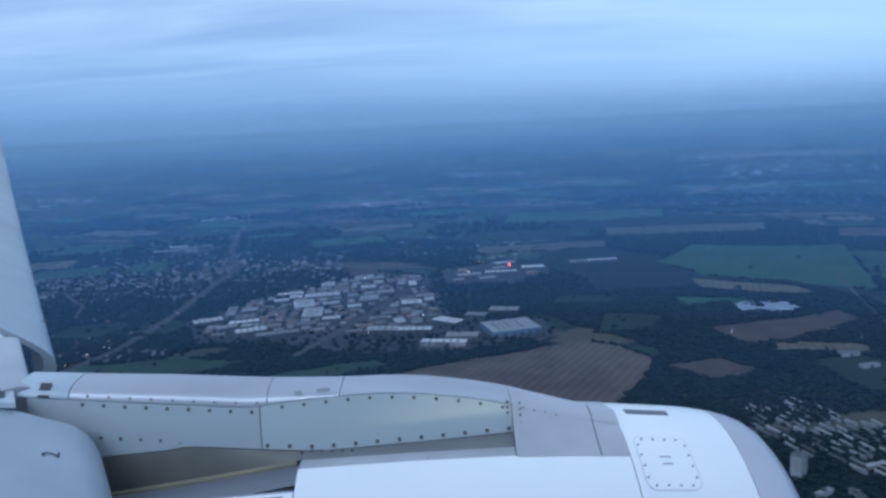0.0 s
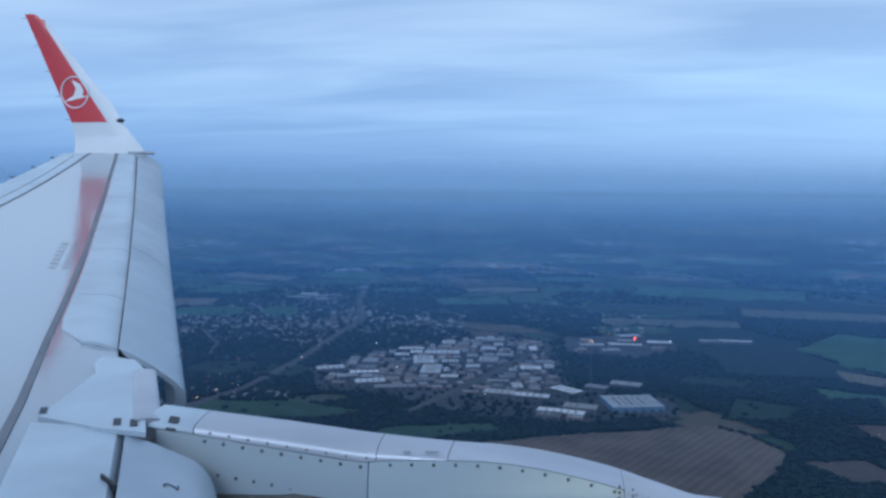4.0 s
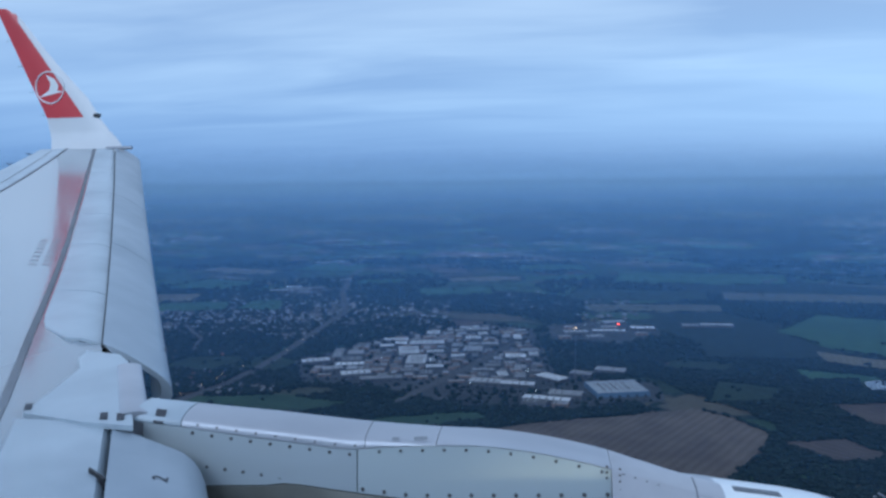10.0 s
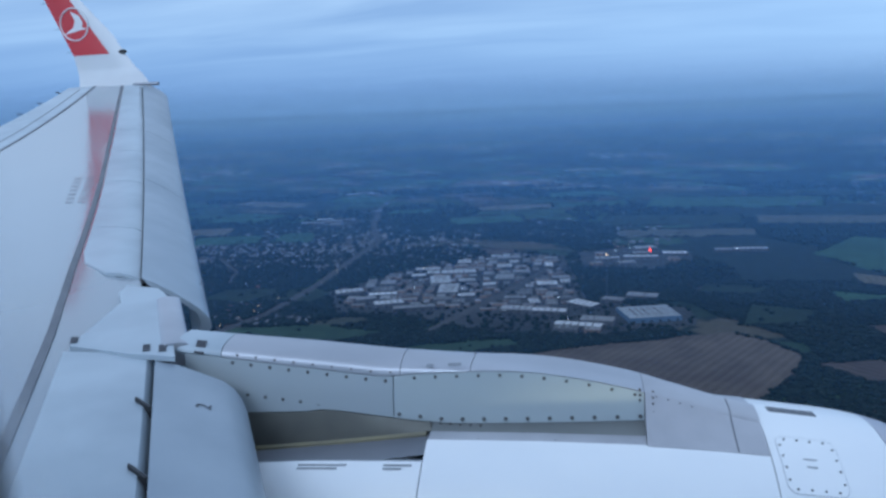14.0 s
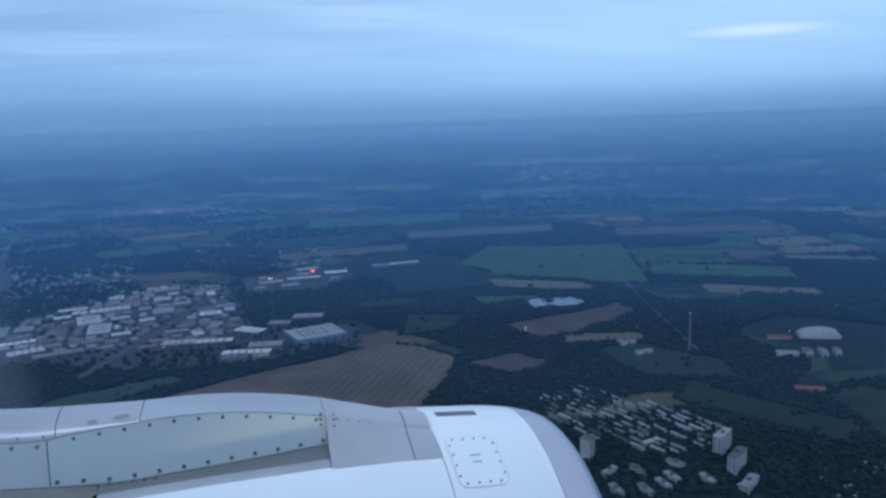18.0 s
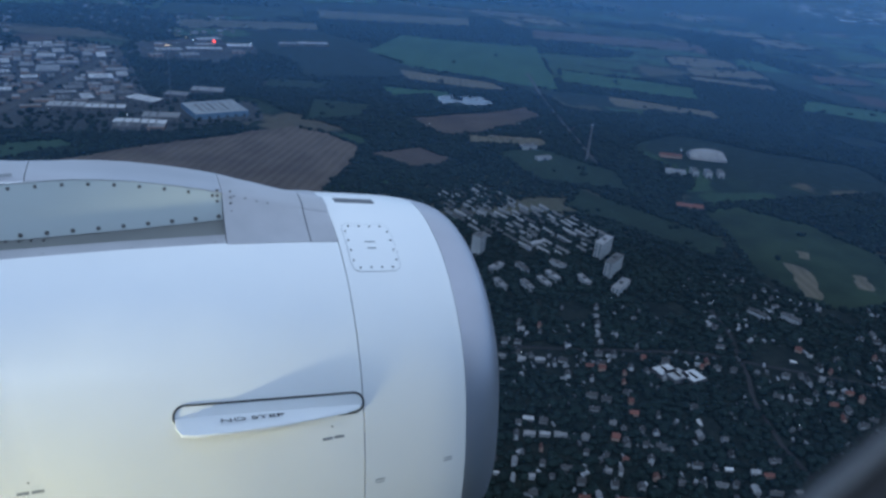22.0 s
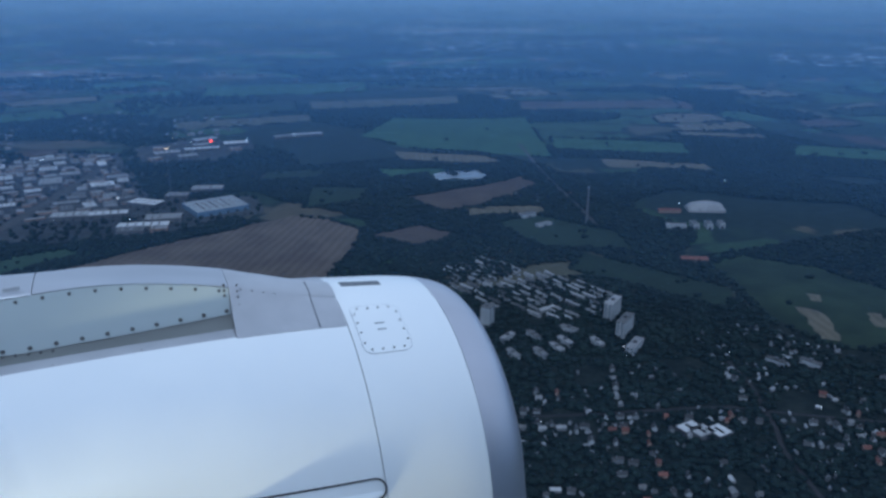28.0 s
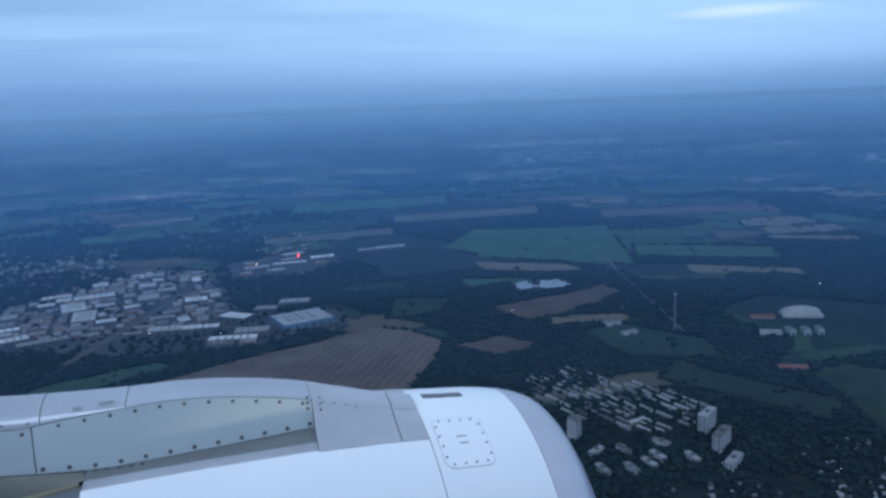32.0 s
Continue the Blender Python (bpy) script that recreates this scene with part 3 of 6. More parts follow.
def z_skin(x, y):
    """Height of the wing's upper skin."""
    f, r = x_gap(y), x_te(y)
    c = min(max((x - f) / (r - f), 0), 1)
    return z_wing(y) + 0.02 * math.sin(math.pi * c) - 0.05 * max(0.03 - c, 0) / 0.03


TIP_Y = 15.45
ys = [-0.2, 0.6, 2.0, 3.4] + steps(4.4, TIP_Y, 26)
secs = []
for y in ys:
    f, r = x_gap(y) - 0.01, x_ail(y)
    xs = [f + (r - f) * k / 10 for k in range(11)]
    th = 0.10 * (f - x_te(y)) + 0.05
    low = [(x, y, z_skin(x, y) - th * (0.55 + 0.45 * math.sin(math.pi * (k + 1.5) / 13))) for k, x in enumerate(xs)]
    secs.append([(x, y, z_skin(x, y)) for x in xs] + list(reversed(low)))
wing = part("wing", loft(secs, WING_GREY, "wing", sharp=30), plane, "pale grey wing with extended slats")
secs = []
for y0, y1 in ((-0.2, 6.5), (6.52, 10.4), (10.42, 12.9), (12.92, 15.4)):
    secs = []
    for y in steps(y0, y1, 4):
        f, r = x_ail(y) - 0.015, x_te(y)
        xs = [f + (r - f) * k / 5 for k in range(6)]
        secs.append([(x, y, z_skin(x, y)) for x in xs] + [(x, y, z_skin(x, y) - 0.02 - 0.10 * (x - r) / (f - r)) for x in reversed(xs)])
    part("trailing_flap", loft(secs, WING_LIGHT, "flap", sharp=30), wing)


def strip(line, y0, y1, w, lift, material, name, n=20):
    """A flat strip along a line of the wing's skin."""
    top, bot = [], []
    secs = []
    for y in steps(y0, y1, n):
        x = line(y)
        secs.append([(x + w / 2, y, z_skin(x + w / 2, y) + lift), (x - w / 2, y, z_skin(x - w / 2, y) + lift),
                     (x - w / 2, y, z_skin(x - w / 2, y) - 0.02), (x + w / 2, y, z_skin(x + w / 2, y) - 0.02)])
    return loft(secs, material, name, sharp=30)


def dark(y):
    return lerp(DARKLINE, y)


part("spar_seal", strip(dark, 2.2, 15.4, 0.06, 0.009, SEAM, "seal"), wing, "dark seal line along the front spar")
part("flap_gap", strip(x_ail, 6.0, 15.4, 0.05, 0.007, SEAM, "gap"), wing)
part("flap_gap", strip(lambda y: x_ail(y) - 0.30, 9.0, 15.2, 0.025, 0.006, PRINT_GREY, "line"), wing)
# fixed leading-edge panels between spar line and slat
cuts = [5.45, 6.9, 8.9, 10.6, 12.0, 13.4, 15.4]
for a, b in zip(cuts, cuts[1:]):
    secs = []
    for y in steps(a + 0.012, b - 0.012, 5):
        f, r = x_gap(y) + 0.0, dark(y) + 0.06
        if a == cuts[0]:
            r = f + (r - f) * min(1, 0.55 + (y - a) * 1.3)
        xs = [f + (r - f) * k / 5 for k in range(6)]
        secs.append([(x, y, z_skin(x, y) + 0.008) for x in xs] + [(x, y, z_skin(x, y) - 0.02) for x in reversed(xs)])
    part("leading_edge_panel", loft(secs, WING_LIGHT, "le_panel", sharp=30), wing)
# a near-black strip puts the slat gap's shade into colour
part("slat_gap_shade", strip(lambda y: x_gap(y) + 0.002, 5.42, 15.2, 0.045, 0.013, DARK, "gap"), wing)
# slat cove, coloured near black for the gap's shade, and its brackets
secs = []
for y in steps(4.5, 15.3, 20):
    x, z = x_gap(y), z_skin(x_gap(y), y)
    secs.append([(x + 0.01, y, z - 0.03), (x + 0.12, y, z - 0.11), (x + 0.16, y, z - 0.25), (x - 0.2, y, z - 0.28), (x - 0.1, y, z - 0.04)])
part("slat_cove_shade", loft(secs, DARK, "cove", sharp=30), wing, "cove body coloured dark for the shade behind the slats")
for y in (7.86, 8.84, 10.97, 12.16, 13.37, 14.4):
    x, z = x_gap(y), z_skin(x_gap(y), y)
    part("slat_track", loft([[(x + 0.10, y + d, z + 0.012), (x - 0.10, y + 0.05 + d, z + 0.016), (x - 0.10, y + 0.05 + d, z - 0.02), (x + 0.10, y + d, z - 0.03)] for d in (0, 0.03)],
                            DARK, "track"), wing)


def slat(y0, y1, gap, prof, material, name, rise=0.02, n=6):
    """A drooped slat: curved shell from its trailing edge to a rounded nose; prof gives (forward, down) of the upper face."""
    secs = []
    for y in steps(y0, y1, n):
        xg, z0 = gap(y), z_wing(y) + rise
        up = [(xg + dx, z0 - dz) for dx, dz in prof]
        xl, zn = up[-1]
        up += [(xl + 0.004, zn - 0.06), (xl - 0.03, zn - 0.115), (xl - 0.09, zn - 0.145), (xl - 0.16, zn - 0.15)]
        low = [(xl - 0.15, zn - 0.11), (xl - 0.09, zn - 0.06), (xl - 0.085, zn + 0.0)]
        low += [(xg + dx - 0.03, z0 - dz - 0.03) for dx, dz in reversed(prof[1:-2])]
        secs.append([(x, y, z) for x, z in up + low])
    return loft(secs, material, name, sharp=35)


PROF_OUT = [(0.0, 0.0), (0.09, 0.035), (0.2, 0.085), (0.3, 0.14), (0.39, 0.195), (0.46, 0.245), (0.51, 0.29), (0.535, 0.33)]
PROF_IN = [(0.0, 0.0), (0.13, 0.03), (0.28, 0.08), (0.40, 0.12), (0.46, 0.165), (0.50, 0.22), (0.525, 0.29), (0.535, 0.36)]
for a, b in ((5.30, 8.95), (8.965, 11.85), (11.865, 14.2), (14.215, 15.5)):
    part("slat", slat(a, b, x_gap, PROF_OUT, SLAT_PAINT, "slat"), wing, "pale extended leading-edge slat")


def gap_in(y):
    return -2.33 - 0.54 * (y - 3.82)


inner = part("slat", slat(-0.15, 3.82, gap_in, PROF_IN, SLAT_PAINT, "slat_inner", 0.0), wing, "inboard slat numbered two")
secs = []
for y in steps(-0.15, 3.86, 10):
    x, z = gap_in(y), z_wing(y)
    secs.append([(x - 0.022, y, z - 0.03), (x - 0.05, y, z), (x - 0.3, y, z + 0.018), (x - 0.58, y, z + 0.02), (x - 0.58, y, z - 0.1), (x + 0.05, y, z - 0.35), (x + 0.0, y, z - 0.12)])
part("leading_edge_panel", loft(secs, WING_LIGHT, "inner_edge", sharp=35), wing)
# inboard cove: the near-black colour stands for the shade there
secs = []
for y in steps(-0.15, 3.82, 8):
    x, z = gap_in(y), z_wing(y)
    secs.append([(x - 0.01, y, z - 0.05), (x + 0.25, y, z - 0.16), (x + 0.3, y, z - 0.4), (x - 0.05, y, z - 0.4)])
part("slat_cove_shade", loft(secs, DARK, "cove_inner"), wing)
for y in (2.62, 3.22):
    x, z = gap_in(y), z_wing(y)
    part("slat_track", loft([[(x - 0.01, y + d, z + 0.012), (x - 0.13, y + 0.07 + d, z + 0.03), (x - 0.13, y + 0.07 + d, z), (x - 0.01, y + d, z - 0.05)] for d in (0, 0.016)],
                            DARK, "track"), wing)
text_on("2", 0.11, (-1.80, 3.40, z_wing(3.42) - 0.084), (-0.30, 0.94, 0.05), (-0.87, -0.30, 0.29), PRINT, inner, "stencil")
text_on("3", 0.11, (-3.02, 5.68, z_wing(5.7) - 0.145), (0.82, 0.30, -0.45), (-0.30, 0.94, 0.05), PRINT, wing, "stencil")

# fairing where the pylon runs over the wing
fair_poly = [(-2.19, 3.79), (-2.44, 4.22), (-2.76, 4.79), (-2.98, 5.02), (-3.27, 5.08), (-3.22, 4.9), (-3.08, 4.70), (-2.98, 4.2), (-2.93, 3.92), (-2.5, 3.82)]
part("wing_fairing", slab(fair_poly, lambda x, y: z_wing(y) + 0.030, 0.03, WING_LIGHT, "fairing"), wing, "pale fairing over the pylon root")
secs = []
for s in steps(0.1, 1, 6):
    x, y = -2.20 - 0.56 * s, 3.86 + 0.93 * s
    z = z_wing(y) + 0.018
    secs.append([(x + 0.075 * math.cos(t) - 0.02, y + 0.03 * math.cos(t), z + 0.026 * math.sin(t)) for t in steps(0, math.pi, 8)] + [(x - 0.09, y - 0.03, z - 0.10), (x + 0.05, y + 0.03, z - 0.12)])
part("fairing_ridge", loft(secs, PYLON_CAP, "ridge"), wing)
for x, y, w in ((-2.95, 3.95, 0.04), (-2.42, 3.85, 0.04), (-2.32, 3.85, 0.04)):
    part("dark_mark", slab([(x, y), (x + w, y + 0.01), (x + w - 0.05, y + 0.10), (x - 0.05, y + 0.09)], lambda a, b: z_wing(b) + 0.036, 0.004, PRINT, "mark"), wing)
part("dark_mark", slab([(-2.16, CY - 0.205), (-2.10, CY - 0.205), (-2.10, CY - 0.15), (-2.16, CY - 0.15)], lambda a, b: lerp(MID, a) + 0.012 + (b - YS) * 1.1, 0.004, PRINT, "mark"), pylon)
# rows of small stencilled marks, too small to read
for i in range(2):
    for k in range(7):
        y = 7.90 + 0.19 * k
        x = dark(y) - 0.11 - 0.17 * i
        part("stencil_bar", slab([(x, y), (x - 0.11, y + 0.01), (x - 0.17, y + 0.12), (x - 0.06, y + 0.11)], lambda a, b: z_skin(a, b) + 0.004, 0.004, WING_MARK, "bar"), wing)
for i in range(6):
    y = 11.0 + 0.8 * i
    x = x_te(y)
    part("static_wick", tube([(x, y, z_skin(x, y)), (x - 0.10, y - 0.01, z_skin(x, y) + 0.02)], 0.013, DARK, "wick", 6), wing)

# -- winglet --
WL = [(15.30, z_wing(15.3) - 0.02, -8.98, -10.66, 0.13), (15.48, 0.84, -9.02, -10.64, 0.12), (15.60, 0.98, -9.12, -10.63, 0.11), (15.64, 1.15, -9.28, -10.65, 0.10),
      (15.66, 1.43, -9.49, -10.70, 0.09), (15.70, 1.83, -9.72, -10.88, 0.08), (15.76, 2.45, -10.29, -11.16, 0.07), (15.82, 3.05, -10.78, -11.42, 0.06),
      (15.86, 3.50, -11.13, -11.62, 0.05), (15.88, 3.68, -11.30, -11.70, 0.04), (15.89, 3.79, -11.52, -11.75, 0.02)]


def wl_at(z):
    zs = [r[1] for r in WL]
    return [float(np.interp(z, zs, [r[i] for r in WL])) for i in (0, 2, 3, 4)]


secs = []
for y, z, xl, xt, th in WL:
    k = y / 15.6
    sec = []
    m = min(max((z - z_wing(15.3)) / 0.5, 0), 1)
    for s in steps(0, 1, 10):
        w = th * 0.5 * (math.sin(math.pi * s ** 0.55)) + 0.004
        sec.append((xl + (xt - xl) * s, -w * m, w * (1 - m)))
    for s in reversed(steps(0.05, 0.95, 8)):
        w = th * 0.5 * (math.sin(math.pi * s ** 0.55)) + 0.004
        sec.append((xl + (xt - xl) * s, w * m, -w * (1 - m)))
    secs.append([(x * k, y + dy, z * k + dz) for x, dy, dz in sec])
winglet = part("winglet", loft(secs, WINGLET_DIM_WHITE, "winglet", sharp=50), plane, "upturned white and red winglet")


def wl_face(x, z, lift=0.006):
    y, xl, xt, th = wl_at(z)
    s = min(max((x - xl) / (xt - xl), 0), 1)
    k = y / 15.6
    return (x * k, y - th * 0.5 * math.sin(math.pi * s ** 0.55) - 0.004 - lift, z * k)


rows_ = []
for z in steps(1.43, 3.78, 16):
    y, xl, xt, th = wl_at(z)
    a = -9.82 - 0.689 * (z - 1.43)
    if z > 3.48:
        a = min(xl, a + (z - 3.48) * 0.5)
    a = min(a, xl - 0.005)
    b = xt + 0.004
    rows_.append([wl_face(a + (b - a) * s, z) for s in steps(0, 1, 8)])
part("red_panel", loft(rows_, RED, "red", closed=False), winglet, "red painted panel")
ring = [wl_face(-10.58 + 0.335 * math.cos(t), 2.08 + 0.335 * math.sin(t), 0.012) for t in steps(0, 2 * math.pi, 40)]
part("emblem_ring", tube(ring, 0.016, LOGO_WHITE, "ring", 6), winglet)
bird = [(-10.50, 1.79), (-10.30, 1.90), (-10.25, 2.02), (-10.33, 2.18), (-10.16, 2.10), (-10.10, 1.98), (-10.13, 1.90), (-10.02, 1.88)]
bv = [wl_face(-10.56 + 1.22 * (x + 10.26), 2.07 + 1.22 * (z - 1.95), 0.012) for x, z in bird]
part("emblem", fix(bv, [(0, 1, 6, 7), (1, 2, 5, 6), (2, 3, 4, 5)], LOGO_WHITE, "emblem", None), winglet)
lamp_bm = bmesh.new()
bmesh.ops.create_uvsphere(lamp_bm, u_segments=12, v_segments=8, radius=1.0)
lamp_me = bpy.data.meshes.new("tip_lamp")
lamp_bm.to_mesh(lamp_me)
lamp_bm.free()
lamp_me.materials.append(DARK)
tl = part("tip_lamp", lamp_me, winglet, "dark tip lamp housing")
tl.location, tl.scale = (-9.55, 15.62, 1.47), (0.10, 0.028, 0.045)
for z in (1.5, 2.0, 2.55, 3.1, 3.7):
    y, xl, xt, th = wl_at(z)
    k = y / 15.6
    part("static_wick", tube([(xt * k, y, z * k), (xt * k - 0.12, y, z * k)], 0.004, DARK, "wick", 6), winglet)
fence = [(x, 15.32, z_wing(15.3) + 0.03) for x in (-8.62, -8.75, -9.0, -9.2)]
part("tip_fence", tube(fence, 0.035, SHADE_METAL, "fence", 8), winglet)

# -- fuselage flank with the window that is looked through --
R_F, AX_Y, AX_Z = 1.98, -1.83, -0.45       # hull radius and axis, from the eye


def hull(x, a, r=R_F):
    """a: degrees above the horizontal on the wing side."""
    return (x, AX_Y + r * math.cos(radians(a)), AX_Z + r * math.sin(radians(a)))


WX0, WX1, WA0, WA1 = -0.20, 0.32, 5.5, 18.5


def hull_patch(x0, x1, a0, a1, nx, na):
    secs = []
    for x in steps(x0, x1, nx):
        secs.append([hull(x, a) for a in steps(a0, a1, na)] + [hull(x, a, R_F - 0.012) for a in steps(a1, a0, na)])
    return loft(secs, WHITE, "hull", sharp=40)


fuselage = part("fuselage", hull_patch(-9, WX0, -75, 90, 10, 24), plane, "white fuselage flank")
part("hull_panel", hull_patch(WX1, 7, -75, 90, 8, 24), fuselage)
part("hull_panel", hull_patch(WX0, WX1, -75, WA0, 2, 14), fuselage)
part("hull_panel", hull_patch(WX0, WX1, WA1, 90, 2, 12), fuselage)
# unseen cabin lining; its open band lets sky light onto the window surround
for a0, a1 in ((-60, -14), (14, 60)):
    part("unseen_lining", loft([[hull(x, a, 1.2) for a in steps(a0, a1, 5)] + [hull(x, a, 1.19) for a in steps(a1, a0, 5)] for x in steps(-3, 3, 3)], CABIN, "lining"), fuselage)
# the inner window surround: rounded opening close before the eye, its dark seal on the rim
WIN = [(-0.0475, 0.045), (-0.0463, 0.02), (-0.0430, 0.0), (-0.0408, -0.012), (-0.0388, -0.024), (-0.0370, -0.036), (-0.0360, -0.046), (-0.034, -0.072), (-0.012, -0.096), (0.030, -0.095),
       (0.058, -0.087), (0.079, -0.078), (0.098, -0.062), (0.110, -0.03), (0.114, 0.0), (0.11, 0.045), (0.09, 0.08), (0.06, 0.10), (0.0, 0.10), (-0.03, 0.085), (-0.044, 0.065)]


def grown(k, y):
    return [(0.03 + (x - 0.03) * k, y, 0.005 + (z - 0.005) * k) for x, z in WIN]


surround = loft([grown(1.0, 0.060), grown(1.7, 0.072), grown(3.0, 0.075), grown(3.0, 0.045), grown(1.35, 0.050), grown(1.0, 0.060)], CABIN, "surround", caps=False)
cabin_window = part("cabin_window_frame", surround, fuselage, "grey plastic cabin window surround")
part("window_rubber", tube([(0.03 + (x - 0.03) * 1.11, 0.058, 0.005 + (z - 0.005) * 1.11) for x, z in WIN[8:15]], 0.0105, GASKET, "rubber", 12), cabin_window, "black rubber window gasket")
part("window_seal", tube([(x, 0.0605, z) for x, z in WIN + WIN[:1]], 0.0017, SEAL, "seal", 8), cabin_window)

# translucent strips added inside the seal for a pale glow at its edge
for k0, k1, haze in ((0.90, 0.945, 0.10), (0.945, 0.995, 0.26)):
    edge_glow = bpy.data.materials.new("pane_edge_glow")
    edge_glow.use_nodes = True
    sn, sl = edge_glow.node_tree.nodes, edge_glow.node_tree.links
    sn.remove(sn["Principled BSDF"])
    s_tr, s_tl, s_mx = sn.new("ShaderNodeBsdfTransparent"), sn.new("ShaderNodeBsdfTranslucent"), sn.new("ShaderNodeMixShader")
    s_tl.inputs[0].default_value = (0.85, 0.87, 0.9, 1)
    s_mx.inputs[0].default_value = haze
    sl.new(s_tr.outputs[0], s_mx.inputs[1])
    sl.new(s_tl.outputs[0], s_mx.inputs[2])
    sl.new(s_mx.outputs[0], sn["Material Output"].inputs[0])
    part("pane_margin", loft([grown(k0, 0.0630)[:8], grown(k1, 0.0630)[:8]], edge_glow, "pane_margin", closed=False), cabin_window, "translucent strip added for the pale glow at the pane edge")

# landing lamp in the wing root; it shines forwards along the engine
lamp_data = bpy.data.lights.new("landing_lamp", "SPOT")
lamp_data.energy, lamp_data.color, lamp_data.spot_size, lamp_data.spot_blend, lamp_data.shadow_soft_size = 1900, (1.0, 0.87, 0.46), radians(33), 0.8, 0.12
LAMP = Vector((-5.2, 1.05, EYE - 3.6))
lamp = new("landing_lamp", lamp_data)
lamp.matrix_world = look(LAMP, (0.4, 3.05, EYE - 2.62))
lens_bm = bmesh.new()
bmesh.ops.create_uvsphere(lens_bm, u_segments=12, v_segments=8, radius=0.09)
lens_me = bpy.data.meshes.new("lamp_lens")
lens_bm.to_mesh(lens_me)
lens_bm.free()
lens_me.materials.append(GLASS_LAMP)
part("lamp_lens", lens_me, fuselage, "landing lamp glass").location = (-5.36, 1.0, -3.64)

# ======== the country below ========
# five neighbouring districts, each laid out in its own grid along the line of flight
OFF = {"suburb": 900, "works": 1050, "farms": 1740, "town": 1820, "sport": 2050}


def at(zone, pts):
    return [(x - OFF[zone], y) for x, y in pts]


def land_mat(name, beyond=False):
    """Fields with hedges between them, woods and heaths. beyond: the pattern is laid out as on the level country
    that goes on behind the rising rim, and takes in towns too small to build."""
    m = bpy.data.materials.new(name)
    m.use_nodes = True
    n, l = m.node_tree.nodes, m.node_tree.links
    b = n["Principled BSDF"]
    b.inputs["Roughness"].default_value = 0.95
    b.inputs["Specular IOR Level"].default_value = 0.1
    g = n.new("ShaderNodeNewGeometry")
    pos = g.outputs["Position"]

    def calc(op, x, y=0.0):
        k = n.new("ShaderNodeMath")
        k.operation = op
        for i, v in enumerate((x, y)):
            if isinstance(v, (int, float)):
                k.inputs[i].default_value = v
            else:
                l.new(v, k.inputs[i])
        return k.outputs[0]

    def tex(scale, detail=2.0, rough=0.5, shift=0.0):
        k = n.new("ShaderNodeTexNoise")
        k.inputs["Scale"].default_value, k.inputs["Detail"].default_value, k.inputs["Roughness"].default_value = scale, detail, rough
        v = n.new("ShaderNodeVectorMath")
        v.operation = "ADD"
        v.inputs[1].default_value = (shift, shift * 0.7, 0)
        l.new(pos, v.inputs[0])
        l.new(v.outputs[0], k.inputs["Vector"])
        return k

    def over(v, lo, hi, a=0.0, z=1.0):
        k = n.new("ShaderNodeMapRange")
        for i, q in enumerate((lo, hi, a, z)):
            k.inputs[i + 1].default_value = q
        l.new(v, k.inputs[0])
        return k.outputs[0]

    def blend(f, x, y, kind="MIX"):
        k = n.new("ShaderNodeMix")
        k.data_type, k.blend_type = "RGBA", kind
        for i, v in ((0, f), (6, x), (7, y)):
            if isinstance(v, (int, float)):
                k.inputs[i].default_value = v
            elif isinstance(v, tuple):
                k.inputs[i].default_value = (*v, 1)
            else:
                l.new(v, k.inputs[i])
        return k.outputs[2]

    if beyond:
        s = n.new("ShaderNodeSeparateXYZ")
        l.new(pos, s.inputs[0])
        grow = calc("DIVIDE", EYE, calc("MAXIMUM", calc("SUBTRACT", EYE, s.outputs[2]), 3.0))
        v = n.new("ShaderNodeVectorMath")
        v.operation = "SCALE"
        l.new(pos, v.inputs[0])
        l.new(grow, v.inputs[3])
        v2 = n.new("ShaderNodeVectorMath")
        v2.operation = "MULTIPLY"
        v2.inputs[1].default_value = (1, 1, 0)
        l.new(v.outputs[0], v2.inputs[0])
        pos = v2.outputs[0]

    def plots(size, turn, wob):
        mp = n.new("ShaderNodeMapping")
        mp.inputs["Rotation"].default_value = (0, 0, turn)
        mp.inputs["Scale"].default_value = (1 / size, 1.5 / size, 0)
        l.new(pos, mp.inputs[0])
        w = n.new("ShaderNodeTexNoise")
        w.inputs["Scale"].default_value = 1.6
        l.new(mp.outputs[0], w.inputs["Vector"])
        a = n.new("ShaderNodeVectorMath")
        a.operation = "MULTIPLY_ADD"
        a.inputs[1].default_value = (wob, wob, 0)
        l.new(w.outputs["Color"], a.inputs[0])
        l.new(mp.outputs[0], a.inputs[2])
        out = []
        for feature in ("F1", "DISTANCE_TO_EDGE"):
            vo = n.new("ShaderNodeTexVoronoi")
            vo.feature = feature
            vo.inputs["Scale"].default_value = 1.0
            vo.inputs["Randomness"].default_value = 0.85
            l.new(a.outputs[0], vo.inputs["Vector"])
            out.append(vo)
        sp = n.new("ShaderNodeSeparateColor")
        l.new(out[0].outputs["Color"], sp.inputs[0])
        return sp, out[1].outputs["Distance"]

    cell, edge = plots(250, 0.45, 0.45)
    fields = n.new("ShaderNodeValToRGB")
    fields.color_ramp.interpolation = "CONSTANT"
    tones = ((0.0, (0.022, 0.040, 0.032)), (0.18, (0.036, 0.066, 0.040)), (0.36, (0.027, 0.046, 0.034)), (0.50, (0.068, 0.068, 0.050)),
             (0.60, (0.041, 0.074, 0.042)), (0.74, (0.054, 0.061, 0.048)), (0.84, (0.074, 0.056, 0.048)), (0.93, (0.100, 0.092, 0.070)))
    for i, (p, c) in enumerate(tones):
        e = fields.color_ramp.elements[i] if i < 2 else fields.color_ramp.elements.new(p)
        e.position, e.color = p, (*c, 1)
    l.new(cell.outputs[0], fields.inputs[0])
    col = fields.outputs[0]
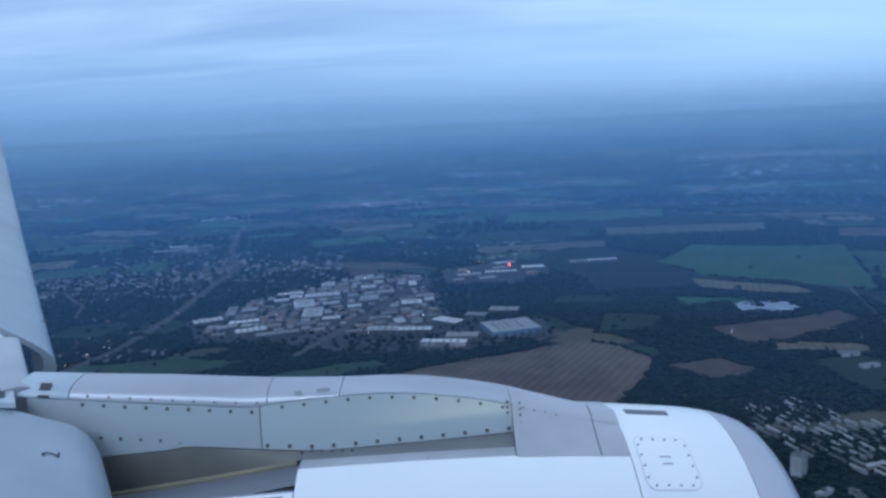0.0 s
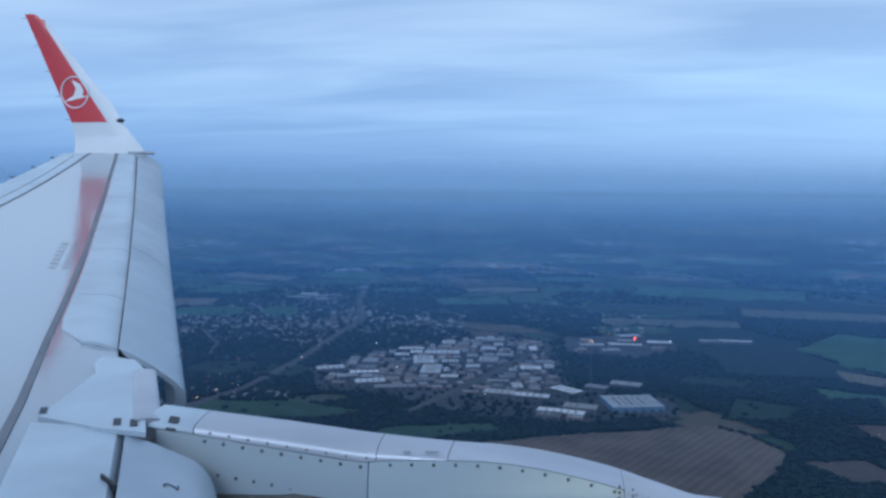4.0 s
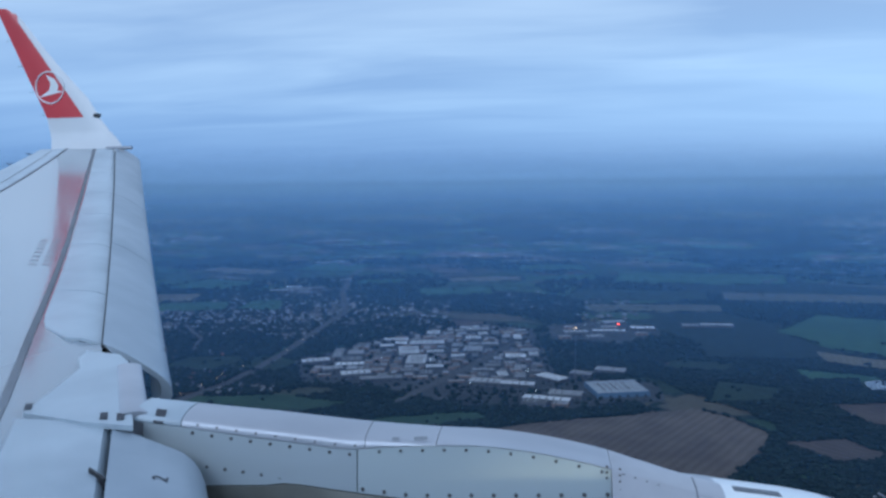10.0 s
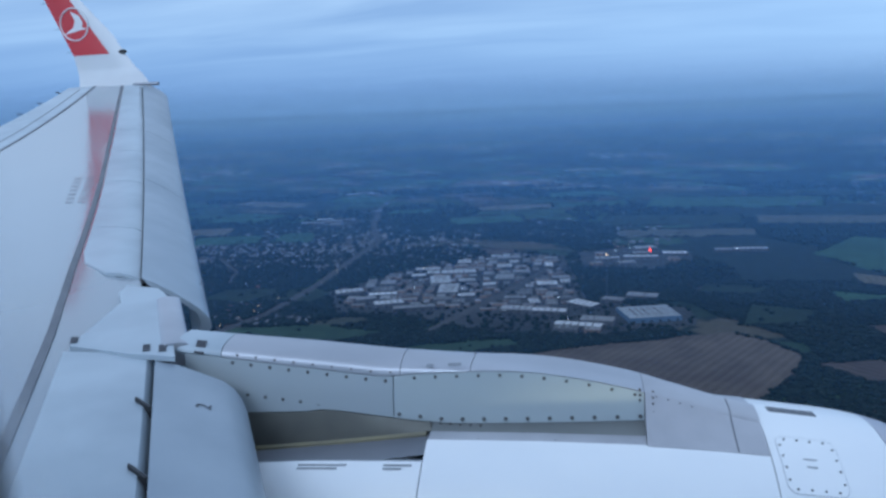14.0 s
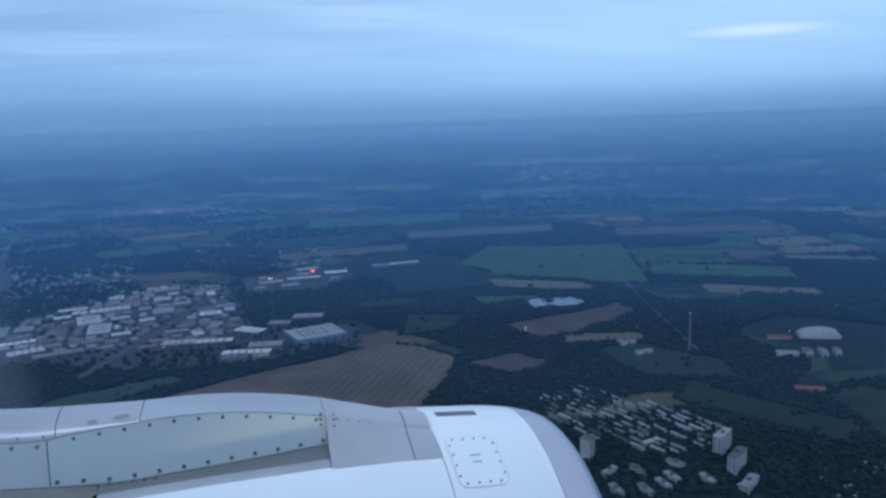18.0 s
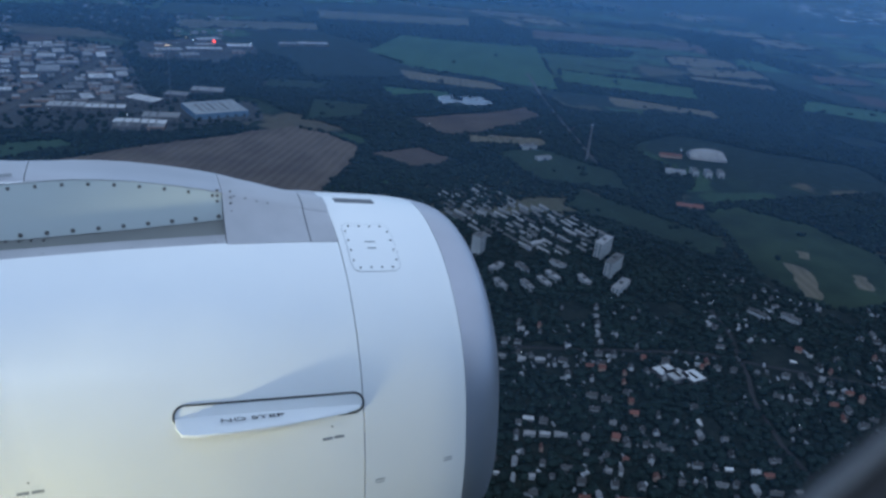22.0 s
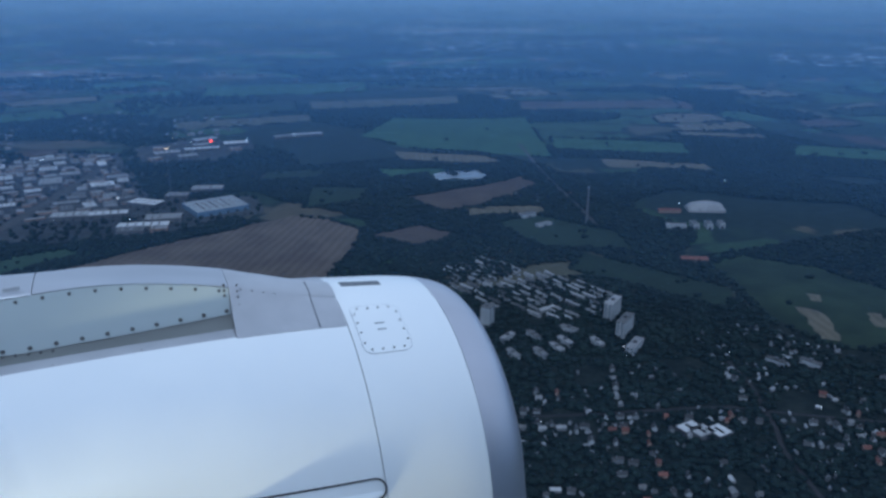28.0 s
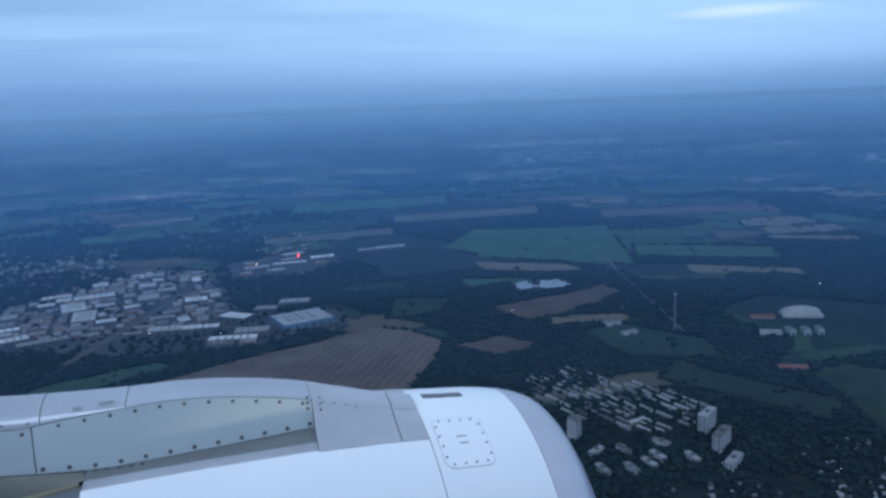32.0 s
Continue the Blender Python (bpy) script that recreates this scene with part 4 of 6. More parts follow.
    # broad parishes of lighter and darker farming
    farm, _ = plots(1300, -0.3, 0.6)
    col = blend(1.0, col, over(farm.outputs[1], 0, 1, 0.55, 1.35), "MULTIPLY")
    # hedges, broken here and there
    hedge = calc("MULTIPLY", over(edge, 0.035, 0.06, 1, 0), over(tex(0.012, 3).outputs[0], 0.40, 0.5))
    col = blend(hedge, col, (0.010, 0.019, 0.018))
    grain = tex(0.05, 6, 0.6).outputs[0]
    wood = blend(grain, (0.007, 0.014, 0.016), (0.017, 0.029, 0.027))
    where = tex(0.0009, 6, 0.55, 900).outputs[0]
    col = blend(over(where, 0.520, 0.528), col, wood)
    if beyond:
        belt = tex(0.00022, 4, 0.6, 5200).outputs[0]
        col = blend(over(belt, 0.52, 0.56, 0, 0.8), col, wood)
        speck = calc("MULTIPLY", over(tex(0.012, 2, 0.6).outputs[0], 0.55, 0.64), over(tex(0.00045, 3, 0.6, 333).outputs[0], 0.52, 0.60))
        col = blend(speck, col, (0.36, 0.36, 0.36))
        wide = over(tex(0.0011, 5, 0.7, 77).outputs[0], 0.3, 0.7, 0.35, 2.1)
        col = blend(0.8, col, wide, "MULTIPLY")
    col = blend(0.6, col, over(grain, 0, 1, 0.5, 1.5), "MULTIPLY")
    l.new(col, b.inputs["Base Color"])
    return m


def field_mat(name, c1, c2, furrow=0.0, turn=0.0, wander=4.0):
    m = mat(name, c1, c2, 0.95, 0, 0.02, 0.25, contrast=(0.4, 0.6))
    n, l = m.node_tree.nodes, m.node_tree.links
    b = n["Principled BSDF"]
    b.inputs["Specular IOR Level"].default_value = 0.1
    if furrow:
        g = n.new("ShaderNodeNewGeometry")
        mp = n.new("ShaderNodeMapping")
        mp.inputs["Rotation"].default_value = (0, 0, turn)
        l.new(g.outputs["Position"], mp.inputs[0])
        wv = n.new("ShaderNodeTexWave")
        wv.inputs["Scale"].default_value, wv.inputs["Distortion"].default_value, wv.inputs["Detail Scale"].default_value = 0.022, wander, 0.6
        l.new(mp.outputs[0], wv.inputs["Vector"])
        src = b.inputs["Base Color"].links[0].from_socket
        mx = n.new("ShaderNodeMix")
        mx.data_type, mx.blend_type = "RGBA", "MULTIPLY"
        mx.inputs[0].default_value = furrow
        mr = n.new("ShaderNodeMapRange")
        mr.inputs[3].default_value, mr.inputs[4].default_value = 0.7, 1.25
        l.new(wv.outputs[0], mr.inputs[0])
        l.new(src, mx.inputs[6])
        l.new(mr.outputs[0], mx.inputs[7])
        l.new(mx.outputs[2], b.inputs["Base Color"])
    return m


GROUND = land_mat("countryside")
GRASS = field_mat("meadow_green", (0.0365, 0.0758, 0.0450), (0.0289, 0.0604, 0.0369), 0.12, 0.5)
GRASS_D = field_mat("dull_green", (0.0190, 0.0320, 0.0225), (0.0145, 0.0240, 0.0180), 0.12, 1.1)
EARTH = field_mat("ploughed_earth", (0.0720, 0.0580, 0.0510), (0.0540, 0.0440, 0.0400), 0.7, -0.75)
PLOUGH = field_mat("ploughed_pale_stripes", (0.096, 0.079, 0.066), (0.068, 0.056, 0.049), 0.42, 0.55, 1.6)
STUBBLE = field_mat("stubble_tan", (0.107, 0.098, 0.073), (0.086, 0.078, 0.060), 0.4, 0.3)
YARD = field_mat("paved_yard", (0.050, 0.054, 0.060), (0.030, 0.035, 0.039))
TARMAC = field_mat("road_surface", (0.062, 0.063, 0.066), (0.05, 0.05, 0.052))
STREET = field_mat("town_street_surface", (0.034, 0.034, 0.036), (0.020, 0.020, 0.021))
GARDEN = mat("garden_plots", (0.0055, 0.0100, 0.0100), (0.0165, 0.0210, 0.0185), 0.95, 0, 0.11, 0.35, contrast=(0.42, 0.62))
GARDEN.node_tree.nodes["Principled BSDF"].inputs["Specular IOR Level"].default_value = 0.1
# meadow green dulled; some haze is put into its base colour
MEADOW = field_mat("hazed_meadow", (0.0310, 0.0560, 0.0370), (0.0225, 0.0410, 0.0290), 0.12, 0.5)
FAR_TAN = field_mat("dull_tan_stubble", (0.080, 0.079, 0.062), (0.060, 0.062, 0.052), 0.3, 0.3)
LEAF = mat("tree_foliage", (0.0065, 0.0130, 0.0135), (0.0125, 0.0215, 0.0195), 0.9, 0, 0.25, 0.08, bump=0.6, bump_scale=1.2)
leaf_n, leaf_l = LEAF.node_tree.nodes, LEAF.node_tree.links
leaf_src = leaf_n["Principled BSDF"].inputs["Base Color"].links[0].from_socket
leaf_geo, leaf_rng, leaf_hsv = (leaf_n.new(k) for k in ("ShaderNodeNewGeometry", "ShaderNodeMapRange", "ShaderNodeHueSaturation"))
leaf_rng.inputs[3].default_value, leaf_rng.inputs[4].default_value = 0.8, 1.25
leaf_l.new(leaf_geo.outputs["Random Per Island"], leaf_rng.inputs[0])
leaf_l.new(leaf_rng.outputs[0], leaf_hsv.inputs["Value"])
leaf_l.new(leaf_src, leaf_hsv.inputs["Color"])
leaf_l.new(leaf_hsv.outputs[0], leaf_n["Principled BSDF"].inputs["Base Color"])
leaf_n["Principled BSDF"].inputs["Specular IOR Level"].default_value = 0.1
WATER = mat("pond_water", (0.05, 0.06, 0.07), (0.04, 0.05, 0.06), 0.06, 0, 0.02)
WATER.node_tree.nodes["Principled BSDF"].inputs["IOR"].default_value = 2.2

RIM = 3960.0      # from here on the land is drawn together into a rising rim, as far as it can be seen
N = 96
gv, gf = [(0, 0, 0)], []
radii = (250, 600, 1000, 1500, 2200, 3000, RIM)
for r in radii:
    gv += [(r * math.cos(2 * math.pi * k / N), r * math.sin(2 * math.pi * k / N), 0) for k in range(N)]
gf += [(0, 1 + k, 1 + (k + 1) % N) for k in range(N)]
for i in range(len(radii) - 1):
    for k in range(N):
        gf.append((1 + i * N + k, 1 + (i + 1) * N + k, 1 + (i + 1) * N + (k + 1) % N, 1 + i * N + (k + 1) % N))
tagged(new("ground", mesh_from("ground", gv, gf, GROUND, None)), "dim flat countryside of fields and woods at dusk", "ground", kind="structure")

OPEN = []        # outlines kept free of trees
HEDGED = []      # fields with hedges


def rough_outline(poly, step=35, amp=6, seed=1):
    rnd = random.Random(seed)
    out = []
    for (x0, y0), (x1, y1) in zip(poly, poly[1:] + poly[:1]):
        k = max(1, int(math.hypot(x1 - x0, y1 - y0) / step))
        for i in range(k):
            a = amp if i else amp * 0.3
            out.append((x0 + (x1 - x0) * i / k + rnd.uniform(-a, a), y0 + (y1 - y0) * i / k + rnd.uniform(-a, a)))
    return out


def field(poly, material, label, name="field", z=0.5, free=True, amp=6):
    out = rough_outline(poly, amp=amp, seed=len(OPEN) + 3)
    z += 0.006 * len(HEDGED)      # no two fields lie in one plane
    if free:
        OPEN.append(np.array(poly))
    if name == "field":
        HEDGED.append((poly, material not in (EARTH, PLOUGH)))
    return tagged(new(name, slab(out, lambda x, y: z, z + 0.2, material, name, None)), label, name, kind="structure")


def inside(poly, x, y):
    r = np.zeros(np.shape(x), bool)
    px, py = poly[:, 0], poly[:, 1]
    j = len(poly) - 1
    for i in range(len(poly)):
        c = ((py[i] > y) != (py[j] > y)) & (x < (px[j] - px[i]) * (y - py[i]) / (py[j] - py[i] + 1e-9) + px[i])
        r ^= c
        j = i
    return r


field(at("works", [(330, 1290), (420, 1235), (640, 1275), (705, 1330), (560, 1372), (380, 1350)]), MEADOW, "long green meadow beside the works")
field(at("works", [(700, 1120), (830, 1190), (960, 1262), (930, 1300), (760, 1250)]), MEADOW, "green paddock")
field(at("works", [(800, 1095), (930, 1200), (1060, 1260), (1304, 1350), (1360, 1305), (1400, 1218), (1310, 1060), (1233, 927), (960, 985)]), PLOUGH, "brown ploughed field with pale furrows")
field(at("suburb", [(-446, 1705), (-290, 1730), (-150, 1765), (-160, 1868), (-300, 1840), (-430, 1800)]), EARTH, "narrow brown field")
field(at("suburb", [(-470, 1590), (-250, 1640), (-120, 1665), (-150, 1730), (-300, 1705), (-460, 1660)]), GRASS, "green pasture")
field(at("suburb", [(60, 1560), (180, 1530), (250, 1600), (200, 1680), (80, 1660)]), GRASS_D, "dull green field among houses")
field(at("works", [(350, 1560), (480, 1540), (520, 1640), (400, 1680)]), GRASS_D, "dull green field")
field(at("suburb", [(-900, 2330), (-640, 2300), (-560, 2420), (-640, 2600), (-900, 2560)]), GRASS, "wide green field")
field(at("suburb", [(-560, 2750), (-300, 2720), (-230, 2950), (-500, 3050)]), GRASS, "wide green field")
field(at("suburb", [(-1200, 2900), (-800, 2820), (-700, 3050), (-1100, 3200)]), GRASS, "wide green field")
field(at("suburb", [(-700, 3300), (-330, 3200), (-250, 3330), (-640, 3480)]), STUBBLE, "pale stubble field")
field(at("suburb", [(-250, 3350), (60, 3300), (80, 3600), (-200, 3700)]), GRASS, "green field")
field(at("suburb", [(-1500, 2100), (-1050, 2050), (-1000, 2250), (-1450, 2330)]), GRASS_D, "dull green field")
field(at("works", [(1335, 1395), (1440, 1400), (1500, 1500), (1380, 1545)]), GRASS_D, "green paddock beside the wood")
field(at("works", [(1290, 1640), (1420, 1620), (1460, 1700), (1320, 1720)]), GRASS_D, "green clearing")
field(at("works", [(380, 1080), (560, 1020), (650, 1070), (640, 1095), (420, 1160)]), GRASS_D, "dull green meadow")
field(at("farms", [(2225, 1400), (2260, 1275), (2330, 1280), (2530, 1395), (2520, 1470), (2400, 1425)]), EARTH, "reddish brown field by the pond")
field(at("farms", [(2090, 1190), (2143, 1100), (2228, 1140), (2190, 1212)]), EARTH, "small brown field")
field(at("farms", [(2321, 1175), (2410, 1200), (2490, 1050), (2464, 965), (2330, 1030)]), GRASS_D, "dark green field")
field(at("farms", [(2400, 1850), (2330, 2060), (2500, 2305), (2800, 2190), (2909, 2177), (2760, 1800), (2690, 1610), (2560, 1720)]), GRASS, "large bright green field")
field(at("farms", [(2330, 1720), (2350, 1830), (2540, 1700), (2550, 1600), (2440, 1640)]), STUBBLE, "tan stubble field")
field(at("farms", [(2250, 1560), (2240, 1660), (2390, 1600), (2400, 1540), (2330, 1580)]), GRASS, "green strip by the pond")
field(at("farms", [(1850, 2330), (1880, 2480), (2280, 2480), (2260, 2340)]), FAR_TAN, "tan field")
field(at("farms", [(1800, 2560), (1850, 2800), (2300, 2780), (2260, 2560)]), GRASS_D, "green field")
field(at("farms", [(2300, 2560), (2340, 2760), (2900, 2700), (2820, 2500)]), FAR_TAN, "pale tan field")
field(at("farms", [(2000, 3000), (2050, 3350), (2700, 3250), (2620, 2950)]), GRASS, "far green field")
field(at("farms", [(2950, 2300), (3050, 2500), (3600, 2330), (3500, 2160)]), EARTH, "brown far field")
field(at("farms", [(2760, 1480), (2790, 1560), (2990, 1420), (2960, 1350)]), STUBBLE, "narrow tan field")
field(at("farms", [(2800, 3000), (2850, 3200), (3500, 3050), (3400, 2850)]), GRASS_D, "far green field")
field(at("sport", [(2630, 925), (2690, 985), (2800, 770), (2745, 715)]), GRASS_D, "long green playing field")
GOLF = at("sport", [(2835, 860), (2905, 880), (2975, 800), (3000, 680), (2930, 570), (2820, 555), (2775, 590), (2775, 690), (2815, 775)])
ROUGH = field_mat("rough_golf_grass", (0.0230, 0.0370, 0.0215), (0.0130, 0.0215, 0.0150))
field(GOLF, ROUGH, "rough green golf ground", z=0.42)
for bunker in ([(2830, 690), (2848, 668), (2832, 630), (2800, 592), (2786, 606), (2812, 650)], [(2880, 720), (2893, 708), (2878, 690), (2866, 700)], [(2900, 640), (2915, 630), (2890, 596), (2876, 606)]):
    tagged(new("sand_bunker", slab(rough_outline(at("sport", bunker), 9, 3, 5), lambda x, y: 0.9, 0.7, STUBBLE, "sand_bunker", None)), "pale sandy bunker in the golf grass", "bunker", "sand bunkers")
field(at("sport", [(3050, 1700), (3120, 1850), (3420, 1650), (3330, 1520)]), GRASS, "green field")
field(at("sport", [(3480, 1730), (3500, 1800), (3700, 1680), (3670, 1600)]), STUBBLE, "tan strip")
field(at("sport", [(3560, 1420), (3680, 1520), (3900, 1330), (3780, 1230)]), GRASS, "green field")
field(at("sport", [(2600, 1230), (2620, 1290), (2760, 1250), (2750, 1190)]), STUBBLE, "narrow pale field")
field(at("works", [(490, 1640), (560, 1460), (720, 1440), (900, 1330), (1100, 1330), (1260, 1400), (1260, 1520), (1070, 1560), (1045, 1780), (1015, 2060), (880, 2120), (600, 1860)]),
      YARD, "paved yards of an industrial estate", "yard", 0.35)
field(at("works", [(1060, 1900), (1230, 1880), (1340, 1990), (1340, 2100), (1190, 2170), (1050, 2100)]), YARD, "paved yard with sheds", "yard", 0.35)
field(at("suburb", [(-60, 2640), (80, 2600), (160, 2760), (0, 2840), (-100, 2760)]), YARD, "paved yard with sheds", "yard", 0.35)
field(at("suburb", [(-250, 1900), (100, 1880), (330, 1420), (120, 1330), (-60, 1500), (-250, 1560)]), GARDEN, "garden plots of a suburb", "garden", 0.3, False)
field(at("suburb", [(-250, 2600), (100, 2500), (300, 2000), (100, 1900), (-250, 1920)]), GARDEN, "garden plots of a suburb", "garden", 0.3, False)
field(at("town", [(2030, 860), (2330, 900), (2480, 780), (2640, 560), (2560, 300), (2000, 250), (1960, 560)]), GARDEN, "garden plots of a town", "garden", 0.3, False)
pond = new("pond", slab(rough_outline(at("farms", [(2350, 1560), (2340, 1500), (2380, 1515), (2420, 1475), (2465, 1500), (2455, 1560), (2400, 1585)]), 20, 5, 4), lambda x, y: 0.8, 0.8, WATER, "pond", None))
tagged(pond, "pale pond reflecting the evening sky", "pond", kind="structure")
OPEN.append(np.array(at("farms", [(2340, 1570), (2335, 1495), (2420, 1470), (2470, 1500), (2455, 1570)])))


def road(pts, width, label, material=TARMAC):
    left, right = [], []
    for i, (x, y) in enumerate(pts):
        a, b = pts[max(i - 1, 0)], pts[min(i + 1, len(pts) - 1)]
        d = math.hypot(b[0] - a[0], b[1] - a[1])
        nx, ny = -(b[1] - a[1]) / d * width / 2, (b[0] - a[0]) / d * width / 2
        left.append((x + nx, y + ny, 0.8))
        right.append((x - nx, y - ny, 0.8))
    n = len(pts)
    vs = left + right + [(x, y, 0.0) for x, y, _ in left + right]
    fs = [(i, i + 1, n + i + 1, n + i) for i in range(n - 1)]
    fs += [(i, i + 1, 2 * n + i + 1, 2 * n + i) for i in range(n - 1)] + [(n + i, n + i + 1, 3 * n + i + 1, 3 * n + i) for i in range(n - 1)]
    for i in range(n - 1):
        x0, y0, x1, y1 = *pts[i], *pts[i + 1]
        d = math.hypot(x1 - x0, y1 - y0)
        nx, ny = -(y1 - y0) / d * width * 0.7, (x1 - x0) / d * width * 0.7
        OPEN.append(np.array([(x0 + nx, y0 + ny), (x1 + nx, y1 + ny), (x1 - nx, y1 - ny), (x0 - nx, y0 - ny)]))
    return tagged(new("road", fix(vs, fs, material, "road", None)), label, "road", kind="structure")


road(at("suburb", [(150, 1180), (204, 1253), (270, 1450), (290, 1704), (285, 2000), (290, 2289), (180, 2650), (90, 3100), (60, 3400)]), 22, "main road running away through the suburb")
road(at("suburb", [(-120, 2050), (20, 1850), (60, 1720)]), 12, "suburban street")
road(at("works", [(780, 1340), (880, 1600), (980, 1900), (1180, 2150)]), 18, "road through the industrial estate")
road(at("town", [(2110, 590), (2200, 562), (2295, 536), (2344, 520), (2368, 502), (2413, 473), (2480, 430)]), 4.5, "town street", STREET)
road(at("town", [(2410, 600), (2395, 547), (2373, 507), (2357, 475), (2335, 443), (2312, 380), (2300, 300)]), 4.5, "town street", STREET)
road(at("sport", [(2790, 1100), (2831, 1247), (2900, 1500), (3000, 1800)]), 7, "country road")

# patchwork of far fields between the woods
fr = random.Random(23)
FAR_FIELDS = (("green far field", GRASS), ("dull green far field", GRASS_D), ("tan far field of stubble", STUBBLE), ("brown far field", EARTH))


def far_patchwork(x0, x1, y0, y1, turn, chance):
    c, s = math.cos(radians(turn)), math.sin(radians(turn))
    y = y0
    while y < y1:
        depth = fr.uniform(90, 170) * (0.7 + y / 4000)
        x = x0
        while x < x1:
            w = fr.uniform(130, 340) * (0.7 + y / 5000)
            quad = [(x, y), (x + w * 0.94, y + fr.uniform(-15, 15)), (x + w * 0.94 + fr.uniform(-40, 40), y + depth * 0.9), (x + w * 0.45, y + depth * fr.uniform(0.8, 1.15)), (x + fr.uniform(-40, 40), y + depth * 0.9)]
            quad = [(c * (a - x0) - s * (b - y0) + x0, s * (a - x0) + c * (b - y0) + y0) for a, b in quad]
            x += w
            k = fr.choices(range(4), (4, 3, 3, 2))[0]
            if fr.random() > chance or any(math.hypot(*q) > RIM - 40 for q in quad):
                continue
            probe = quad + [(sum(q[0] for q in quad) / 5, sum(q[1] for q in quad) / 5)]
            px, py = np.array([q[0] for q in probe]), np.array([q[1] for q in probe])
            if any(inside(o, px, py).any() for o in OPEN) or any(inside(np.array(quad), o[:, 0], o[:, 1]).any() for o in OPEN):
                continue
            field(quad, FAR_FIELDS[k][1], FAR_FIELDS[k][0] + " between woods", z=0.45)
        y += depth


far_patchwork(-2600, 500, 1950, 3900, 12, 0.62)
far_patchwork(500, 3300, 1500, 3900, -10, 0.5)

# ---- trees ----
ico = bmesh.new()
bmesh.ops.create_icosphere(ico, subdivisions=1, radius=1.0)
ICO_V = np.array([v.co[:] for v in ico.verts])
ICO_F = np.array([[v.index for v in f.verts] for f in ico.faces])
ico.free()
rng = np.random.default_rng(5)


def clumps(name, pts, size, label, squash=(0.55, 0.95)):
    """Many uneven tree crowns in one mesh."""
    k = len(pts)
    if not k:
        return None
    nv = len(ICO_V)
    s = size * rng.uniform(0.5, 1.5, (k, 1, 1))
    wob = 1 + rng.uniform(-0.32, 0.32, (k, nv, 1))
    v = ICO_V[None] * wob * s
    v[:, :, 2] *= rng.uniform(*squash, (k, 1))
    v[:, :, 2] += s[:, :, 0] * 0.6
    v[:, :, :2] += np.asarray(pts)[:, None, :]
    f = ICO_F[None] + (np.arange(k) * nv)[:, None, None]
    me = bpy.data.meshes.new(name)
    me.from_pydata(v.reshape(-1, 3).tolist(), [], f.reshape(-1, 3).tolist())
    me.materials.append(LEAF)
    me.polygons.foreach_set("use_smooth", [True] * len(me.polygons))
    return tagged(new(name, me), label, "trees", kind="stuff")


def scatter(x0, x1, y0, y1, spacing, keep=1.0):
    gx, gy = np.meshgrid(np.arange(x0, x1, spacing), np.arange(y0, y1, spacing))
    p = np.stack([gx.ravel(), gy.ravel()], 1)
    p = p + rng.uniform(-0.45, 0.45, p.shape) * spacing
    ok = rng.uniform(0, 1, len(p)) < keep
    for poly in OPEN:
        lo, hi = poly.min(0), poly.max(0)
        near = ok & (p[:, 0] > lo[0]) & (p[:, 0] < hi[0]) & (p[:, 1] > lo[1]) & (p[:, 1] < hi[1])
        if near.any():
            idx = np.nonzero(near)[0]
            ok[idx[inside(poly, p[idx, 0], p[idx, 1])]] = False
    ok &= np.hypot(p[:, 0], p[:, 1]) < RIM - 30
    return p[ok]


def woods(p, scale, cut):
    """Only where a slow noise says wood."""
    v = np.array([noise.noise(Vector((x * scale, y * scale, 3.7))) for x, y in p])
    return p[v > cut]


# ---- buildings ----
ROOF_GREY = mat("roof_grey", (0.135, 0.137, 0.142), (0.09, 0.092, 0.098), 0.8, 0, 0.2, rnd=0.75)
ROOF_DARK = mat("roof_dark_tiles", (0.034, 0.035, 0.038), (0.023, 0.024, 0.027), 0.85, 0, 0.3, rnd=0.4)
ROOF_RED = mat("roof_red_tiles", (0.12, 0.045, 0.034), (0.09, 0.035, 0.027), 0.85, 0, 0.3, rnd=0.3)
ROOF_PALE = mat("roof_pale_metal", (0.32, 0.325, 0.33), (0.24, 0.245, 0.25), 0.65, 0, 0.05, rnd=0.6)
PLASTER = mat("pale_plaster", (0.175, 0.19, 0.205), (0.105, 0.115, 0.125), 0.9, 0, 0.2, rnd=0.5)
BRICK = mat("dull_brick", (0.17, 0.12, 0.10), (0.13, 0.095, 0.08), 0.9, 0, 0.3, rnd=0.3)
BLUE_CLAD = mat("blue_cladding", (0.075, 0.125, 0.19), (0.062, 0.105, 0.165), 0.55, 0, 0.05)
GREY_CLAD = mat("grey_cladding", (0.062, 0.065, 0.072), (0.045, 0.048, 0.054), 0.7, 0, 0.05, rnd=0.3)
WIN_DARK = mat("dark_glazing", (0.04, 0.05, 0.065), None, 0.2, 0, 1)
FAR_WALL = mat("far_house_walls", (0.165, 0.16, 0.162), (0.06, 0.055, 0.056), 0.9, 0, 0.03, 1.0, contrast=(0.4, 0.6))
CONCRETE = mat("white_stucco", (0.225, 0.245, 0.265), (0.17, 0.187, 0.205), 0.85, 0, 0.1)


def box_mesh(x0, x1, y0, y1, z0, z1, material, name="box"):
    v = [(x, y, z) for z in (z0, z1) for y in (y0, y1) for x in (x0, x1)]
    f = [(0, 2, 3, 1), (4, 5, 7, 6), (0, 1, 5, 4), (2, 6, 7, 3), (0, 4, 6, 2), (1, 3, 7, 5)]
    return mesh_from(name, v, f, material, None)


